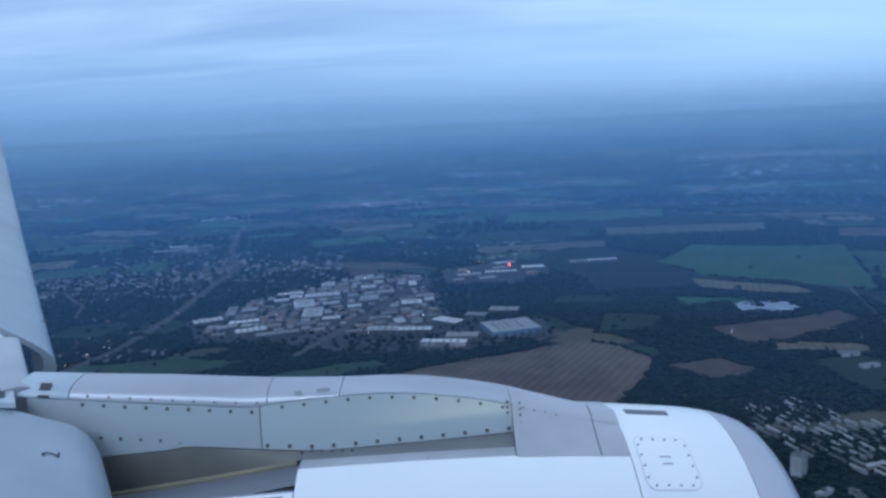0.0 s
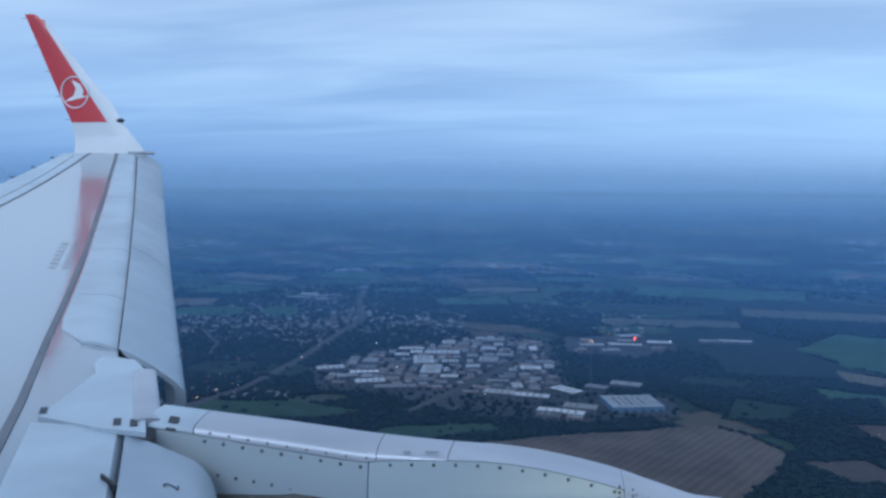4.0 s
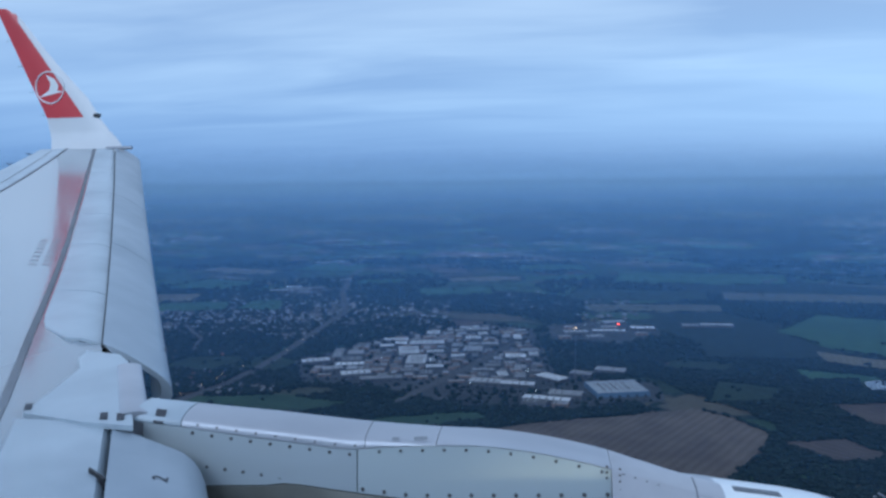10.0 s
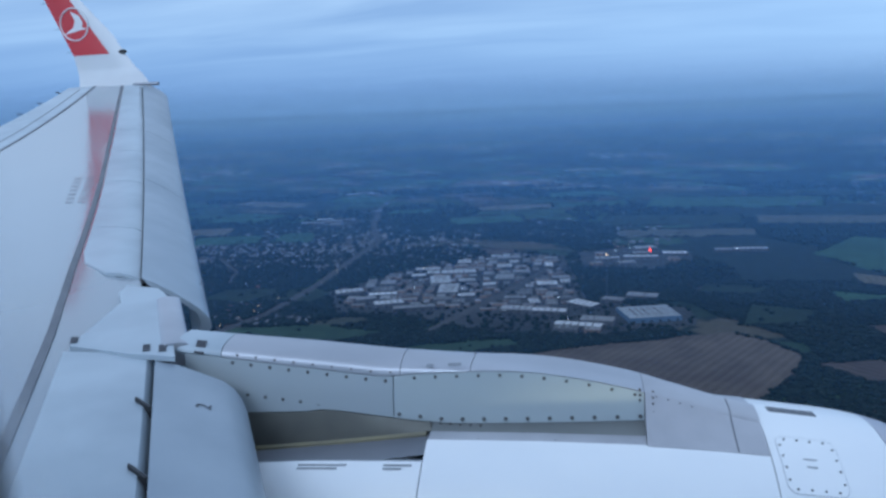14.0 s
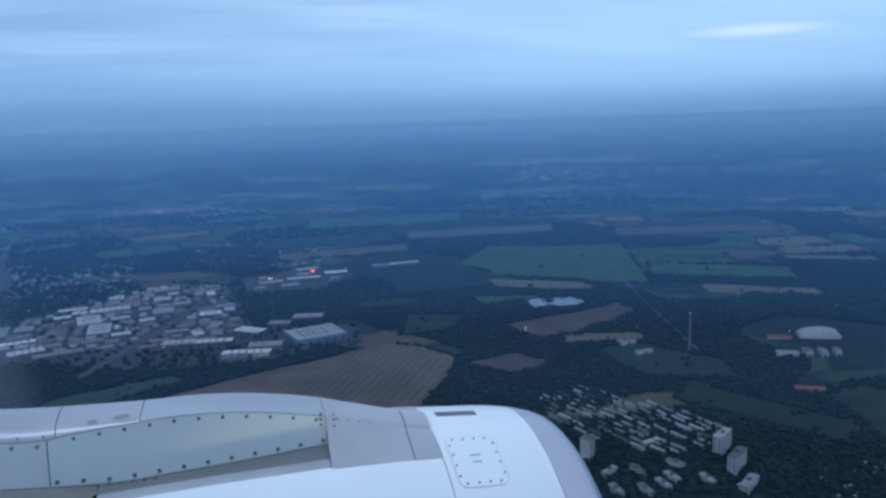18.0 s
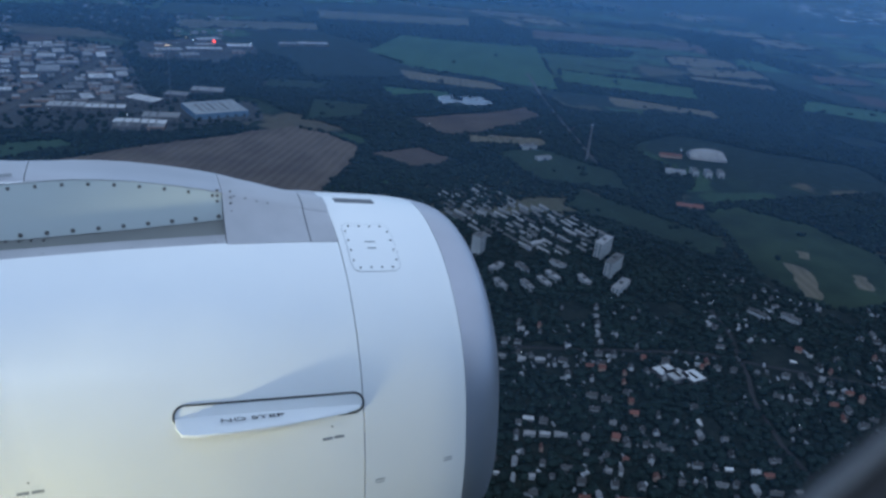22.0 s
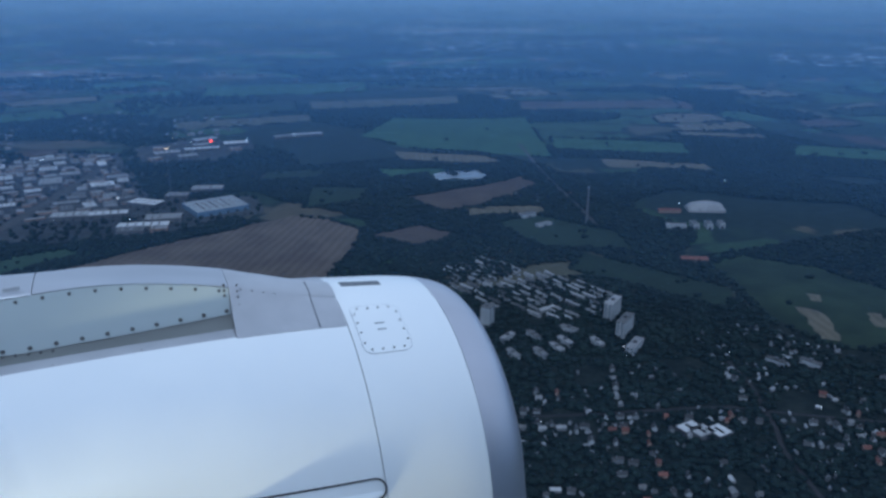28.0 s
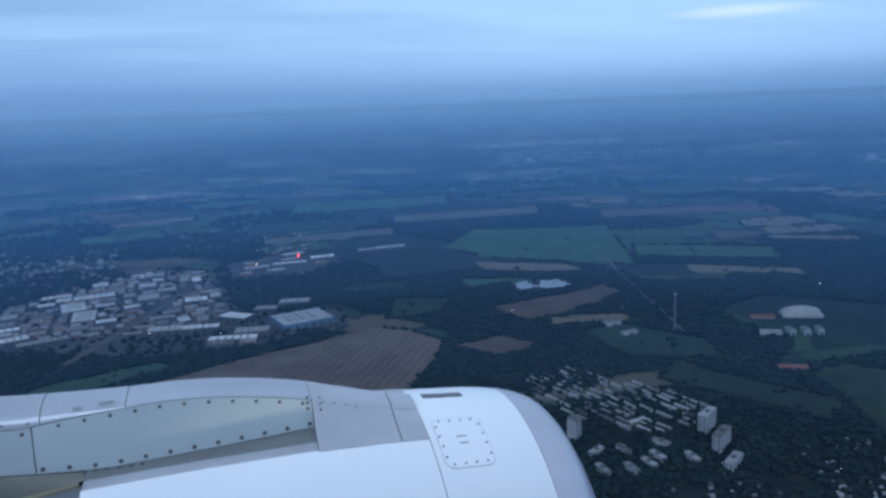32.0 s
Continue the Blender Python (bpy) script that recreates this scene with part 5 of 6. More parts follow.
def gable_house(w, d, h, pitch, wall_m, roof_m, label, cat="house", name="house", chimney=True):
    """A house with gable walls and an overhanging tiled roof, built at the origin."""
    ob = new(name)
    tagged(ob, label, cat)
    hw, hd = w / 2, d / 2
    rz = h + hd * pitch
    v = [(-hw, -hd, 0), (hw, -hd, 0), (hw, hd, 0), (-hw, hd, 0), (-hw, -hd, h), (hw, -hd, h), (hw, hd, h), (-hw, hd, h), (-hw, 0, rz), (hw, 0, rz)]
    f = [(0, 1, 5, 4), (2, 3, 7, 6), (1, 2, 6, 9, 5), (3, 0, 4, 8, 7)]
    part("wall", mesh_from("wall", v, f, wall_m, None), ob)
    o, t = 0.5, 0.3
    ez = h - o * pitch
    sec = [(-hd - o, ez), (0, rz), (hd + o, ez), (hd + o, ez + t), (0, rz + t), (-hd - o, ez + t)]
    part("roof", loft([[(x, y, z) for y, z in sec] for x in (-hw - o, hw + o)], roof_m, "roof", sharp=None), ob)
    if chimney:
        part("chimney", box_mesh(-hw * 0.4, -hw * 0.4 + 0.9, -0.5, 0.5, rz - 0.8, rz + 1.2, wall_m, "chimney"), ob)
    return ob


def flat_hall(w, d, h, wall_m, roof_m, label, cat="warehouse", name="warehouse", bays=2):
    """A flat-roofed hall with a parapet, roof and dark loading doors."""
    ob = new(name)
    tagged(ob, label, cat)
    hw, hd = w / 2, d / 2
    v = [(-hw, -hd, 0), (hw, -hd, 0), (hw, hd, 0), (-hw, hd, 0), (-hw, -hd, h + 0.8), (hw, -hd, h + 0.8), (hw, hd, h + 0.8), (-hw, hd, h + 0.8)]
    i = 0.4
    v += [(-hw + i, -hd + i, h + 0.8), (hw - i, -hd + i, h + 0.8), (hw - i, hd - i, h + 0.8), (-hw + i, hd - i, h + 0.8)]
    f = [(0, 1, 5, 4), (1, 2, 6, 5), (2, 3, 7, 6), (3, 0, 4, 7), (4, 5, 9, 8), (5, 6, 10, 9), (6, 7, 11, 10), (7, 4, 8, 11)]
    part("wall", mesh_from("wall", v, f, wall_m, None), ob)
    part("roof", box_mesh(-hw + i, hw - i, -hd + i, hd - i, h - 0.3, h + 0.5, roof_m, "roof"), ob)
    for k in range(bays):
        x = -hw + w * (k + 0.5) / bays
        part("loading_door", box_mesh(x - 2.2, x + 2.2, -hd - 0.15, -hd, 0, 4.2, WIN_DARK, "door"), ob)
    for k in range(max(2, bays)):
        x = -hw * 0.6 + w * 0.6 * k / max(1, bays - 1) if bays > 1 else 0
        part("rooflight", box_mesh(x - 1.5, x + 1.5, -hd * 0.6, hd * 0.6, h + 0.5, h + 1.0, ROOF_GREY, "rooflight"), ob)
    return ob


def block_of_flats(w, d, floors, label, name="apartment_block", roof_m=None):
    """White flats with rows of window bands and a flat roof."""
    ob = new(name)
    tagged(ob, label, "apartment block")
    h = floors * 2.9
    part("wall", box_mesh(-w / 2, w / 2, -d / 2, d / 2, 0, h, CONCRETE, "wall"), ob)
    part("roof", box_mesh(-w / 2 - 0.4, w / 2 + 0.4, -d / 2 - 0.4, d / 2 + 0.4, h, h + 0.7, roof_m or ROOF_GREY, "roof"), ob)
    part("stair_tower", box_mesh(-2, 2, -2, 2, h + 0.7, h + 3, GREY_CLAD, "stair_tower"), ob)
    n = max(2, int(w / 6))
    me = box_mesh(-1.1, 1.1, -0.12, 0, 0, 1.4, WIN_DARK, "window")
    for fl in range(floors):
        for k in range(n):
            for s in (-1, 1):
                p = part("window", me, ob)
                p.matrix_local = pose(-w / 2 + w * (k + 0.5) / n, s * d / 2, fl * 2.9 + 0.9, 0, 0, 0 if s < 0 else 180)
    return ob


def put(ob, x, y, rz, group=""):
    ob.matrix_world = pose(x, y, 0.3, 0, 0, rz)
    if group:
        ob["group"] = group
    return ob


rb = random.Random(11)
protos = [gable_house(9.5, 7, 4.2, 0.8, PLASTER, ROOF_DARK, "pale plastered house with a dark tiled roof"),
          gable_house(9, 6.5, 4.0, 0.9, BRICK, ROOF_RED, "brick house with a red tiled roof"),
          gable_house(11, 7, 4.2, 0.6, PLASTER, ROOF_GREY, "pale house with a grey roof"),
          gable_house(10, 6, 2.8, 0.35, PLASTER, ROOF_PALE, "low pale bungalow with a light metal roof", "bungalow", "bungalow", False)]
used = [False] * len(protos)


def house_at(x, y, rz, k, group):
    if not used[k]:
        used[k] = True
        return put(protos[k], x, y, rz, group)
    c = copy_thing(protos[k], pose(x, y, 0.3, 0, 0, rz) @ Matrix.Diagonal((rb.uniform(0.4, 0.95), rb.uniform(0.4, 0.8), rb.uniform(0.7, 1.0), 1)))
    c["group"] = group
    return c


HOUSES = []


def settle(poly, spacing, turn, group, chance=1.0, weights=(4, 2, 3, 2), limit=300, patchy=False):
    poly = np.array(poly)
    lo, hi = poly.min(0), poly.max(0)
    c, s = math.cos(radians(turn)), math.sin(radians(turn))
    mid = (lo + hi) / 2
    r = float(np.hypot(*(hi - lo))) / 2
    n = 0
    u = -r
    while u < r:
        v = -r
        while v < r:
            x, y = mid[0] + c * u - s * v + rb.uniform(-9, 9), mid[1] + s * u + c * v + rb.uniform(-9, 9)
            v += spacing
            if n >= limit or rb.random() > chance or not inside(poly, np.array([x]), np.array([y]))[0]:
                continue
            if any(inside(q, np.array([x]), np.array([y]))[0] for q in OPEN if q.min(0)[0] < x < q.max(0)[0] and q.min(0)[1] < y < q.max(0)[1]):
                continue
            if patchy and noise.noise(Vector((x * 0.012, y * 0.012, 1.3))) < -0.08:
                continue
            house_at(x, y, turn + rb.choice((0, 90)) + rb.uniform(-8, 8), rb.choices(range(4), weights)[0], group)
            HOUSES.append((x, y))
            n += 1
        u += spacing * rb.choice((0.85, 1.15))


# apartment quarter of the town
T_OFF = OFF["town"]
for x, y, w, d, fl, rz, label in ((2150, 800, 13, 11, 10, 12, "tall white tower block of flats"), (2164, 810, 13, 11, 10, 12, "tall white tower block of flats"),
                                  (2200, 788, 15, 12, 9, 40, "tall white tower block of flats"),
                                  (2358, 752, 10, 34, 8, -55, "tall slab of flats with white gable"), (2345, 706, 10, 34, 7, -55, "tall slab of flats with white gable"),
                                  (2330, 664, 10, 34, 3, -55, "long low grey block of flats")):
    put(block_of_flats(w, d, fl, label), x - T_OFF, y, rz, "flats of the town quarter")
low_a = block_of_flats(6.5, 22, 2, "low pale block of flats with a flat roof")
put(low_a, 2142 - T_OFF, 718, -68, "low flats of the town quarter")
for x, y, rz in ((2153, 684, -65), (2191, 700, 3), (2221, 691, 4), (2245, 695, 6), (2263, 707, 8), (2205, 742, -62), (2236, 735, 5), (2285, 735, 30), (2296, 690, 0)):
    c = copy_thing(low_a, pose(x - T_OFF, y, 0.3, 0, 0, rz))
row_a = gable_house(24, 7, 4.2, 0.45, PLASTER, ROOF_GREY, "row of pale terraced houses with light roofs", "terraced house", "terraced_row")
put(row_a, 2290 - T_OFF, 800, 12, "terraced rows of the town quarter")
TERRACES = np.array(at("town", [(2213, 990), (2298, 1004), (2339, 952), (2408, 834), (2390, 780), (2304, 765), (2255, 800), (2222, 850), (2195, 905)]))
ROW_A = radians(-76)
for i in range(-11, 12):
    for k in range(-5, 6):
        a, b = i * 12.8 + rb.uniform(-1.5, 1.5), k * 32 + (14 if i % 3 else 0) + rb.uniform(-4, 4)
        x, y = 480 + b * math.cos(ROW_A) - a * math.sin(ROW_A), 880 + b * math.sin(ROW_A) + a * math.cos(ROW_A)
        if rb.random() < 0.12 or not inside(TERRACES, np.array([x]), np.array([y]))[0]:
            continue
        copy_thing(row_a, pose(x, y, 0.3, 0, 0, -76 + rb.uniform(-5, 5)) @ Matrix.Diagonal((rb.uniform(0.6, 1.05), 0.6, rb.uniform(0.75, 0.95), 1)))
for x, y in ((2455, 575), (2488, 558)):
    b = copy_thing(low_a, pose(x - T_OFF, y, 0.3, 0, 0, 20))
for x, y, w, d in ((2275, 500, 22, 14), (2282, 490, 20, 16), (2297, 484, 18, 18)):
    put(flat_hall(w, d, 5, GREY_CLAD, ROOF_PALE, "shop hall with a white roof", "shop hall", "shop_hall", 1), x - T_OFF, y, 8)
red_a = gable_house(25, 8, 4.0, 0.6, BRICK, ROOF_RED, "long school wing with a bright red tiled roof", "school", "school_wing")
put(red_a, 2152 - T_OFF, 338, -70)
copy_thing(red_a, pose(2143 - T_OFF, 352, 0.3, 0, 0, -20))
QUARTER = np.array(at("town", [(2110, 930), (2110, 640), (2340, 630), (2400, 760), (2380, 920)]))
OPEN.append(QUARTER)
TOWN = np.array(at("town", [(1975, 600), (2110, 660), (2340, 635), (2460, 700), (2640, 560), (2560, 290), (2000, 250)]))


def street_houses(turn, gap, step, chance, limit):
    """Houses on both sides of parallel, slightly bent streets."""
    c, s_ = math.cos(radians(turn)), math.sin(radians(turn))
    n = 0
    for i in range(-9, 10):
        bend, u = rb.uniform(-14, 14), -420.0
        while u < 420:
            u += step * rb.uniform(0.75, 1.5)
            v0 = i * gap + bend * math.sin(u / 130 + i)
            for side in (-1, 1):
                v = v0 + side * rb.uniform(8, 12)
                x, y = 490 + c * u - s_ * v, 455 + s_ * u + c * v
                if n >= limit or rb.random() > chance or not inside(TOWN, np.array([x]), np.array([y]))[0]:
                    continue
                if any(inside(q, np.array([x]), np.array([y]))[0] for q in OPEN) or noise.noise(Vector((x * 0.011, y * 0.011, 1.3))) < -0.12:
                    continue
                if any(abs(x - a) < 8 and abs(y - b) < 7 for a, b in HOUSES):
                    continue
                house_at(x, y, turn + rb.choice((0, 0, 90)) + rb.uniform(-7, 7), rb.choices(range(4), (8, 2, 4, 1))[0], "houses of the town")
                HOUSES.append((x, y))
                n += 1


street_houses(-24, 40, 15, 0.62, 200)
street_houses(62, 95, 17, 0.55, 95)
OPEN.pop()
# sheds, garages and glasshouses in the gardens, one mesh
sv, sf = [], []
while len(sv) < 430 * 8:
    x, y = rb.uniform(TOWN[:, 0].min(), TOWN[:, 0].max()), rb.uniform(250, 700)
    if inside(np.array(GOLF), np.array([x]), np.array([y]))[0]:
        continue
    if not inside(TOWN, np.array([x]), np.array([y]))[0] or noise.noise(Vector((x * 0.012, y * 0.012, 1.3))) < -0.2:
        continue
    a, w, d, h, o = rb.uniform(0, 1.6), rb.uniform(1.2, 4.2), rb.uniform(0.9, 2.0), rb.uniform(2.2, 3.6), len(sv)
    ca, sa = math.cos(a), math.sin(a)
    sv += [(x + ca * u * w - sa * v * d, y + sa * u * w + ca * v * d, z + (0.5 * v if z else 0)) for z in (0.3, h) for v in (-1, 1) for u in (-1, 1)]
    sf += [tuple(o + q for q in f) for f in ((4, 5, 7, 6), (0, 1, 5, 4), (2, 6, 7, 3), (0, 4, 6, 2), (1, 3, 7, 5))]
SHED = mat("shed_roofs", (0.20, 0.21, 0.225), (0.05, 0.054, 0.06), 0.8, 0, 0.06, 1.0, contrast=(0.42, 0.56))
tagged(new("garden_sheds", mesh_from("garden_sheds", sv, sf, SHED, None)), "small sheds and garages among the town gardens", "sheds", kind="stuff")
# suburb beyond the wing, further off
settle(at("suburb", [(-250, 1560), (-60, 1480), (130, 1330), (330, 1420), (280, 1750), (100, 1880), (-250, 1900)]), 34, 25, "houses of the suburb", 0.6, limit=110)
far_v, far_f = [], []


def far_houses(zone, x0, x1, y0, y1, k):
    """Small gabled houses too far off to tell apart, in one mesh."""
    for _ in range(k):
        x, y = rb.uniform(x0, x1) - OFF[zone], rb.uniform(y0, y1)
        if any(inside(q, np.array([x]), np.array([y]))[0] for q in OPEN if q.min(0)[0] < x < q.max(0)[0] and q.min(0)[1] < y < q.max(0)[1]):
            continue
        a, w, d, h = rb.uniform(0, 3.14), rb.uniform(4, 8), rb.uniform(3, 4.5), rb.uniform(3, 5)
        ca, sa, o = math.cos(a), math.sin(a), len(far_v)
        for u, v, z in ((-w, -d, 0), (w, -d, 0), (w, d, 0), (-w, d, 0), (-w, -d, h), (w, -d, h), (w, d, h), (-w, d, h), (-w, 0, h + d * 0.7), (w, 0, h + d * 0.7)):
            far_v.append((x + ca * u - sa * v, y + sa * u + ca * v, z))
        far_f.extend(tuple(o + i for i in f) for f in ((0, 1, 5, 4), (2, 3, 7, 6), (1, 2, 6, 9, 5), (3, 0, 4, 8, 7), (4, 5, 9, 8), (6, 7, 8, 9)))


far_houses("suburb", -420, 300, 1900, 2600, 900)
far_houses("works", 330, 760, 1850, 2500, 260)
far_houses("works", 900, 1320, 2200, 2750, 70)
far_houses("suburb", -700, -260, 1330, 1700, 160)
far_houses("suburb", 120, 420, 1180, 1420, 90)
settle(at("works", [(560, 1100), (640, 1110), (650, 1170), (570, 1180)]), 26, 30, "farm hamlet", 0.8, limit=9)
settle(at("sport", [(2600, 1080), (2860, 1060), (2880, 1330), (2700, 1350)]), 52, 15, "houses along the country road", 0.45, limit=22)
settle(at("sport", [(2650, 560), (2760, 470), (3000, 480), (3000, 300), (2650, 300)]), 34, 40, "houses by the golf ground", 0.6, limit=40)

tagged(new("far_houses", mesh_from("far_houses", far_v, far_f, FAR_WALL, None)), "distant suburban houses, too small to tell apart", "houses", kind="stuff")

# industrial estate
W_OFF = OFF["works"]
big = flat_hall(98, 84, 9, BLUE_CLAD, CONCRETE, "huge blue-walled warehouse with a pale roof", bays=6)
put(big, 1180 - W_OFF, 1452, 14)
halls = [flat_hall(62, 34, 8, GREY_CLAD, ROOF_PALE, "grey industrial hall with a pale metal roof", bays=4),
         flat_hall(44, 30, 7, GREY_CLAD, ROOF_GREY, "industrial hall with a grey felt roof", bays=3),
         flat_hall(86, 26, 7, GREY_CLAD, ROOF_PALE, "long pale factory shed with metal roof", bays=5),
         flat_hall(28, 20, 6, BRICK, ROOF_GREY, "small brick workshop with grey roof", "workshop", "workshop", 2)]
spots = [(1050, 1370, 2, -12), (1085, 1405, 0, -10), (1075, 1345, 3, -10), (1030, 1350, 1, -12), (985, 1470, 2, -8), (930, 1480, 0, -8), (1060, 1520, 0, -40),
         (1120, 1560, 1, -20), (1180, 1590, 0, -15), (720, 1490, 2, 15), (660, 1520, 0, 20), (600, 1560, 1, 25), (545, 1620, 0, 25), (870, 2000, 0, 10)]
first = [True] * 4
for x, y, k, rz in spots:
    if first[k]:
        put(halls[k], x - W_OFF, y, rz, "halls of the industrial estate")
        first[k] = False
    else:
        copy_thing(halls[k], pose(x - W_OFF, y, 0.3, 0, 0, rz))["group"] = "halls of the industrial estate"
EST = np.array([(520, 1640), (590, 1500), (760, 1500), (960, 1480), (1040, 1540), (1020, 1760), (990, 2020), (890, 2090), (780, 2000), (620, 1840)])
HALL = ((62, 34), (44, 30), (86, 26), (28, 20))
placed = [(x, y, HALL[k][0] / 2, HALL[k][1] / 2 + 6) for x, y, k, _ in spots] + [(1180, 1452, 64, 56)]
tries = 0
while len(placed) < 290 and tries < 40000:
    tries += 1
    x, y = rb.uniform(520, 1260), rb.uniform(1480, 2120)
    k = rb.choices(range(4), (4, 5, 3, 4))[0]
    kx, ky, quarter_turn = rb.uniform(0.3, 1.1), rb.uniform(0.7, 1.9), rb.random() < 0.35
    hx, hy = HALL[k][0] * kx / 2 + 1, HALL[k][1] * ky / 2 + 2
    if quarter_turn:
        hx, hy = hy, hx
    if not inside(EST, np.array([x]), np.array([y]))[0] or any(abs(x - a) < hx + c and abs(y - b) < hy + d for a, b, c, d in placed):
        continue
    if abs(x - lerp([(1340, 780), (1600, 880), (1900, 980), (2150, 1180)], y)) < 12 + hx:
        continue
    placed.append((x, y, hx, hy))
    copy_thing(halls[k], pose(x - W_OFF, y, 0.3, 0, 0, 8 + 90 * quarter_turn + rb.uniform(-6, 6)) @ Matrix.Diagonal((kx, ky, rb.uniform(0.45, 0.85), 1)))["group"] = "halls of the industrial estate"
for x, y, k, rz in ((-60, 2690, 2, 5), (10, 2720, 0, 10), (60, 2760, 1, 0), (-40, 2770, 0, 20), (40, 2650, 1, 8), (-140, 3700, 2, 0), (-80, 3640, 0, 10), (-180, 3620, 0, 0), (-30, 3560, 1, 0), (100, 3000, 1, 0),
                    (1170, 1935, 1, 10), (1125, 1985, 0, 8), (1215, 2062, 1, 12), (1110, 2060, 3, 0), (1290, 1990, 3, 5), (1095, 1935, 3, 20), (1230, 2130, 0, 20), (1300, 2050, 0, 0), (1210, 2010, 2, 0), (1430, 2100, 1, 0), (1500, 2110, 2, 0)):
    copy_thing(halls[k], pose(x - (W_OFF if x > 500 else OFF["suburb"]), y, 0.3, 0, 0, rz))
# stadium roof and sport buildings
dome_secs = []
for s in steps(-1, 1, 14):
    hgt = 15 * math.sqrt(max(1 - s * s, 0)) * 0.8 + 7
    dome_secs.append([(s * 34, -16, 0), (s * 34, -16, 5), (s * 34, -8, hgt * 0.85), (s * 34, 0, hgt), (s * 34, 8, hgt * 0.85), (s * 34, 16, 5), (s * 34, 16, 0)])
arena = new("arena")
tagged(arena, "sports arena under a pale arched roof", "arena")
part("roof", loft(dome_secs, ROOF_GREY, "arena_roof"), arena)
arena.matrix_world = pose(3030 - OFF["sport"], 1105, 0.3, 0, 0, -25)
for x, y, w, d, h, rz in ((2905, 1030, 34, 12, 8, -30), (2940, 1025, 10, 24, 9, -20), (2962, 1015, 10, 24, 9, -25), (2985, 1010, 9, 22, 9, -25), (2700, 1130, 30, 10, 5, 10), (2700, 1190, 30, 14, 6, 10)):
    put(flat_hall(w, d, h, CONCRETE, ROOF_GREY, "white flat-roofed school building", "school", "school_building", 1), x - OFF["sport"], y, rz)
for x, y in ((2825, 885), (2960, 1120)):
    put(gable_house(40, 14, 5, 0.3, BRICK, ROOF_RED, "long hall with a red roof", "hall", "sports_hall", False), x - OFF["sport"], y, -25)

stack = new("chimney_stack")
tagged(stack, "tall slim concrete chimney stack among trees", "chimney")
part("shaft", loft([[((2.6 - 1.1 * s) * math.cos(t), (2.6 - 1.1 * s) * math.sin(t), 66 * s) for t in steps(0, 2 * math.pi, 16)[:-1]] for s in steps(0, 1, 6)], GREY_CLAD, "shaft"), stack)
part("crown_ring", loft([[(r * math.cos(t), r * math.sin(t), z) for t in steps(0, 2 * math.pi, 16)[:-1]] for r, z in ((1.6, 64), (2.0, 64.5), (2.0, 66.5), (1.4, 66.6))], CONCRETE, "ring"), stack)
stack.matrix_world = pose(2778 - OFF["sport"], 1115, 0.2)

# ---- tree masses ----
OPEN.append(QUARTER)
p = scatter(-1000, 1700, 820, 1750, 7.0)
p1 = woods(p, 0.004, -0.34)
clumps("woodland", p1[p1[:, 1] < 1250], 4.6, "dark dense woodland of broadleaf trees", (0.26, 0.5))
clumps("woodland", p1[p1[:, 1] >= 1250], 4.8, "dark dense woodland of broadleaf trees", (0.26, 0.5))
OPEN.pop()
p = scatter(-1700, 2400, 1750, 2700, 12)
clumps("far_woodland", woods(p, 0.0025, 0.0), 5.2, "dark woodland further off")
p = scatter(-2400, 3000, 2700, 3900, 27)
clumps("far_woodland", woods(p, 0.0017, 0.06), 8, "dark woodland near the horizon")
p = woods(scatter(100, 1200, 230, 900, 6.4, 0.95), 0.017, -0.5)
keep = np.ones(len(p), bool)
for hx, hy in HOUSES:
    keep &= (np.abs(p[:, 0] - hx) > 4.8) | (np.abs(p[:, 1] - hy) > 4.6)
clumps("garden_trees", p[keep], 3.7, "garden trees between the houses of the town", (0.26, 0.5))
p = scatter(-1300, -480, 1330, 2600, 15, 0.6)
clumps("suburb_trees", p, 5.0, "trees between the suburban houses")
OPEN += [np.array([(x - W_OFF + sx * (a + 5), y + sy * (b + 5)) for sx, sy in ((-1, -1), (1, -1), (1, 1), (-1, 1))]) for x, y, a, b in placed]
YARDS = OPEN.pop(next(i for i, q in enumerate(OPEN) if len(q) == 12 and abs(q[0][0] - (490 - W_OFF)) < 1))
p = scatter(-620, 260, 1330, 2150, 12, 0.5)
clumps("yard_trees", p[inside(YARDS, p[:, 0], p[:, 1])], 4.5, "trees among the yards")

# hedges and single trees along the edges of the fields
hp = []
for poly, dotted in HEDGED:
    for (x0, y0), (x1, y1) in zip(poly, poly[1:] + poly[:1]):
        ln = math.hypot(x1 - x0, y1 - y0)
        for i in range(int(ln / 4.5)):
            x, y = x0 + (x1 - x0) * i * 4.5 / ln, y0 + (y1 - y0) * i * 4.5 / ln
            if noise.noise(Vector((x * 0.011, y * 0.011, 8.1))) > -0.1:
                hp.append((x + rb.uniform(-4, 4), y + rb.uniform(-4, 4)))
    cx, cy = sum(q[0] for q in poly) / len(poly), sum(q[1] for q in poly) / len(poly)
    for _ in range(3 if dotted else 0):
        k = rb.uniform(0.1, 0.7)
        qx, qy = rb.choice(poly)
        sx, sy = cx + (qx - cx) * k, cy + (qy - cy) * k
        hp += [(sx + rb.uniform(-7, 7), sy + rb.uniform(-4, 4)) for _ in range(rb.choice((1, 3, 6)))]
clumps("hedges", np.array(hp), 3.4, "dark hedges and single trees between the fields")

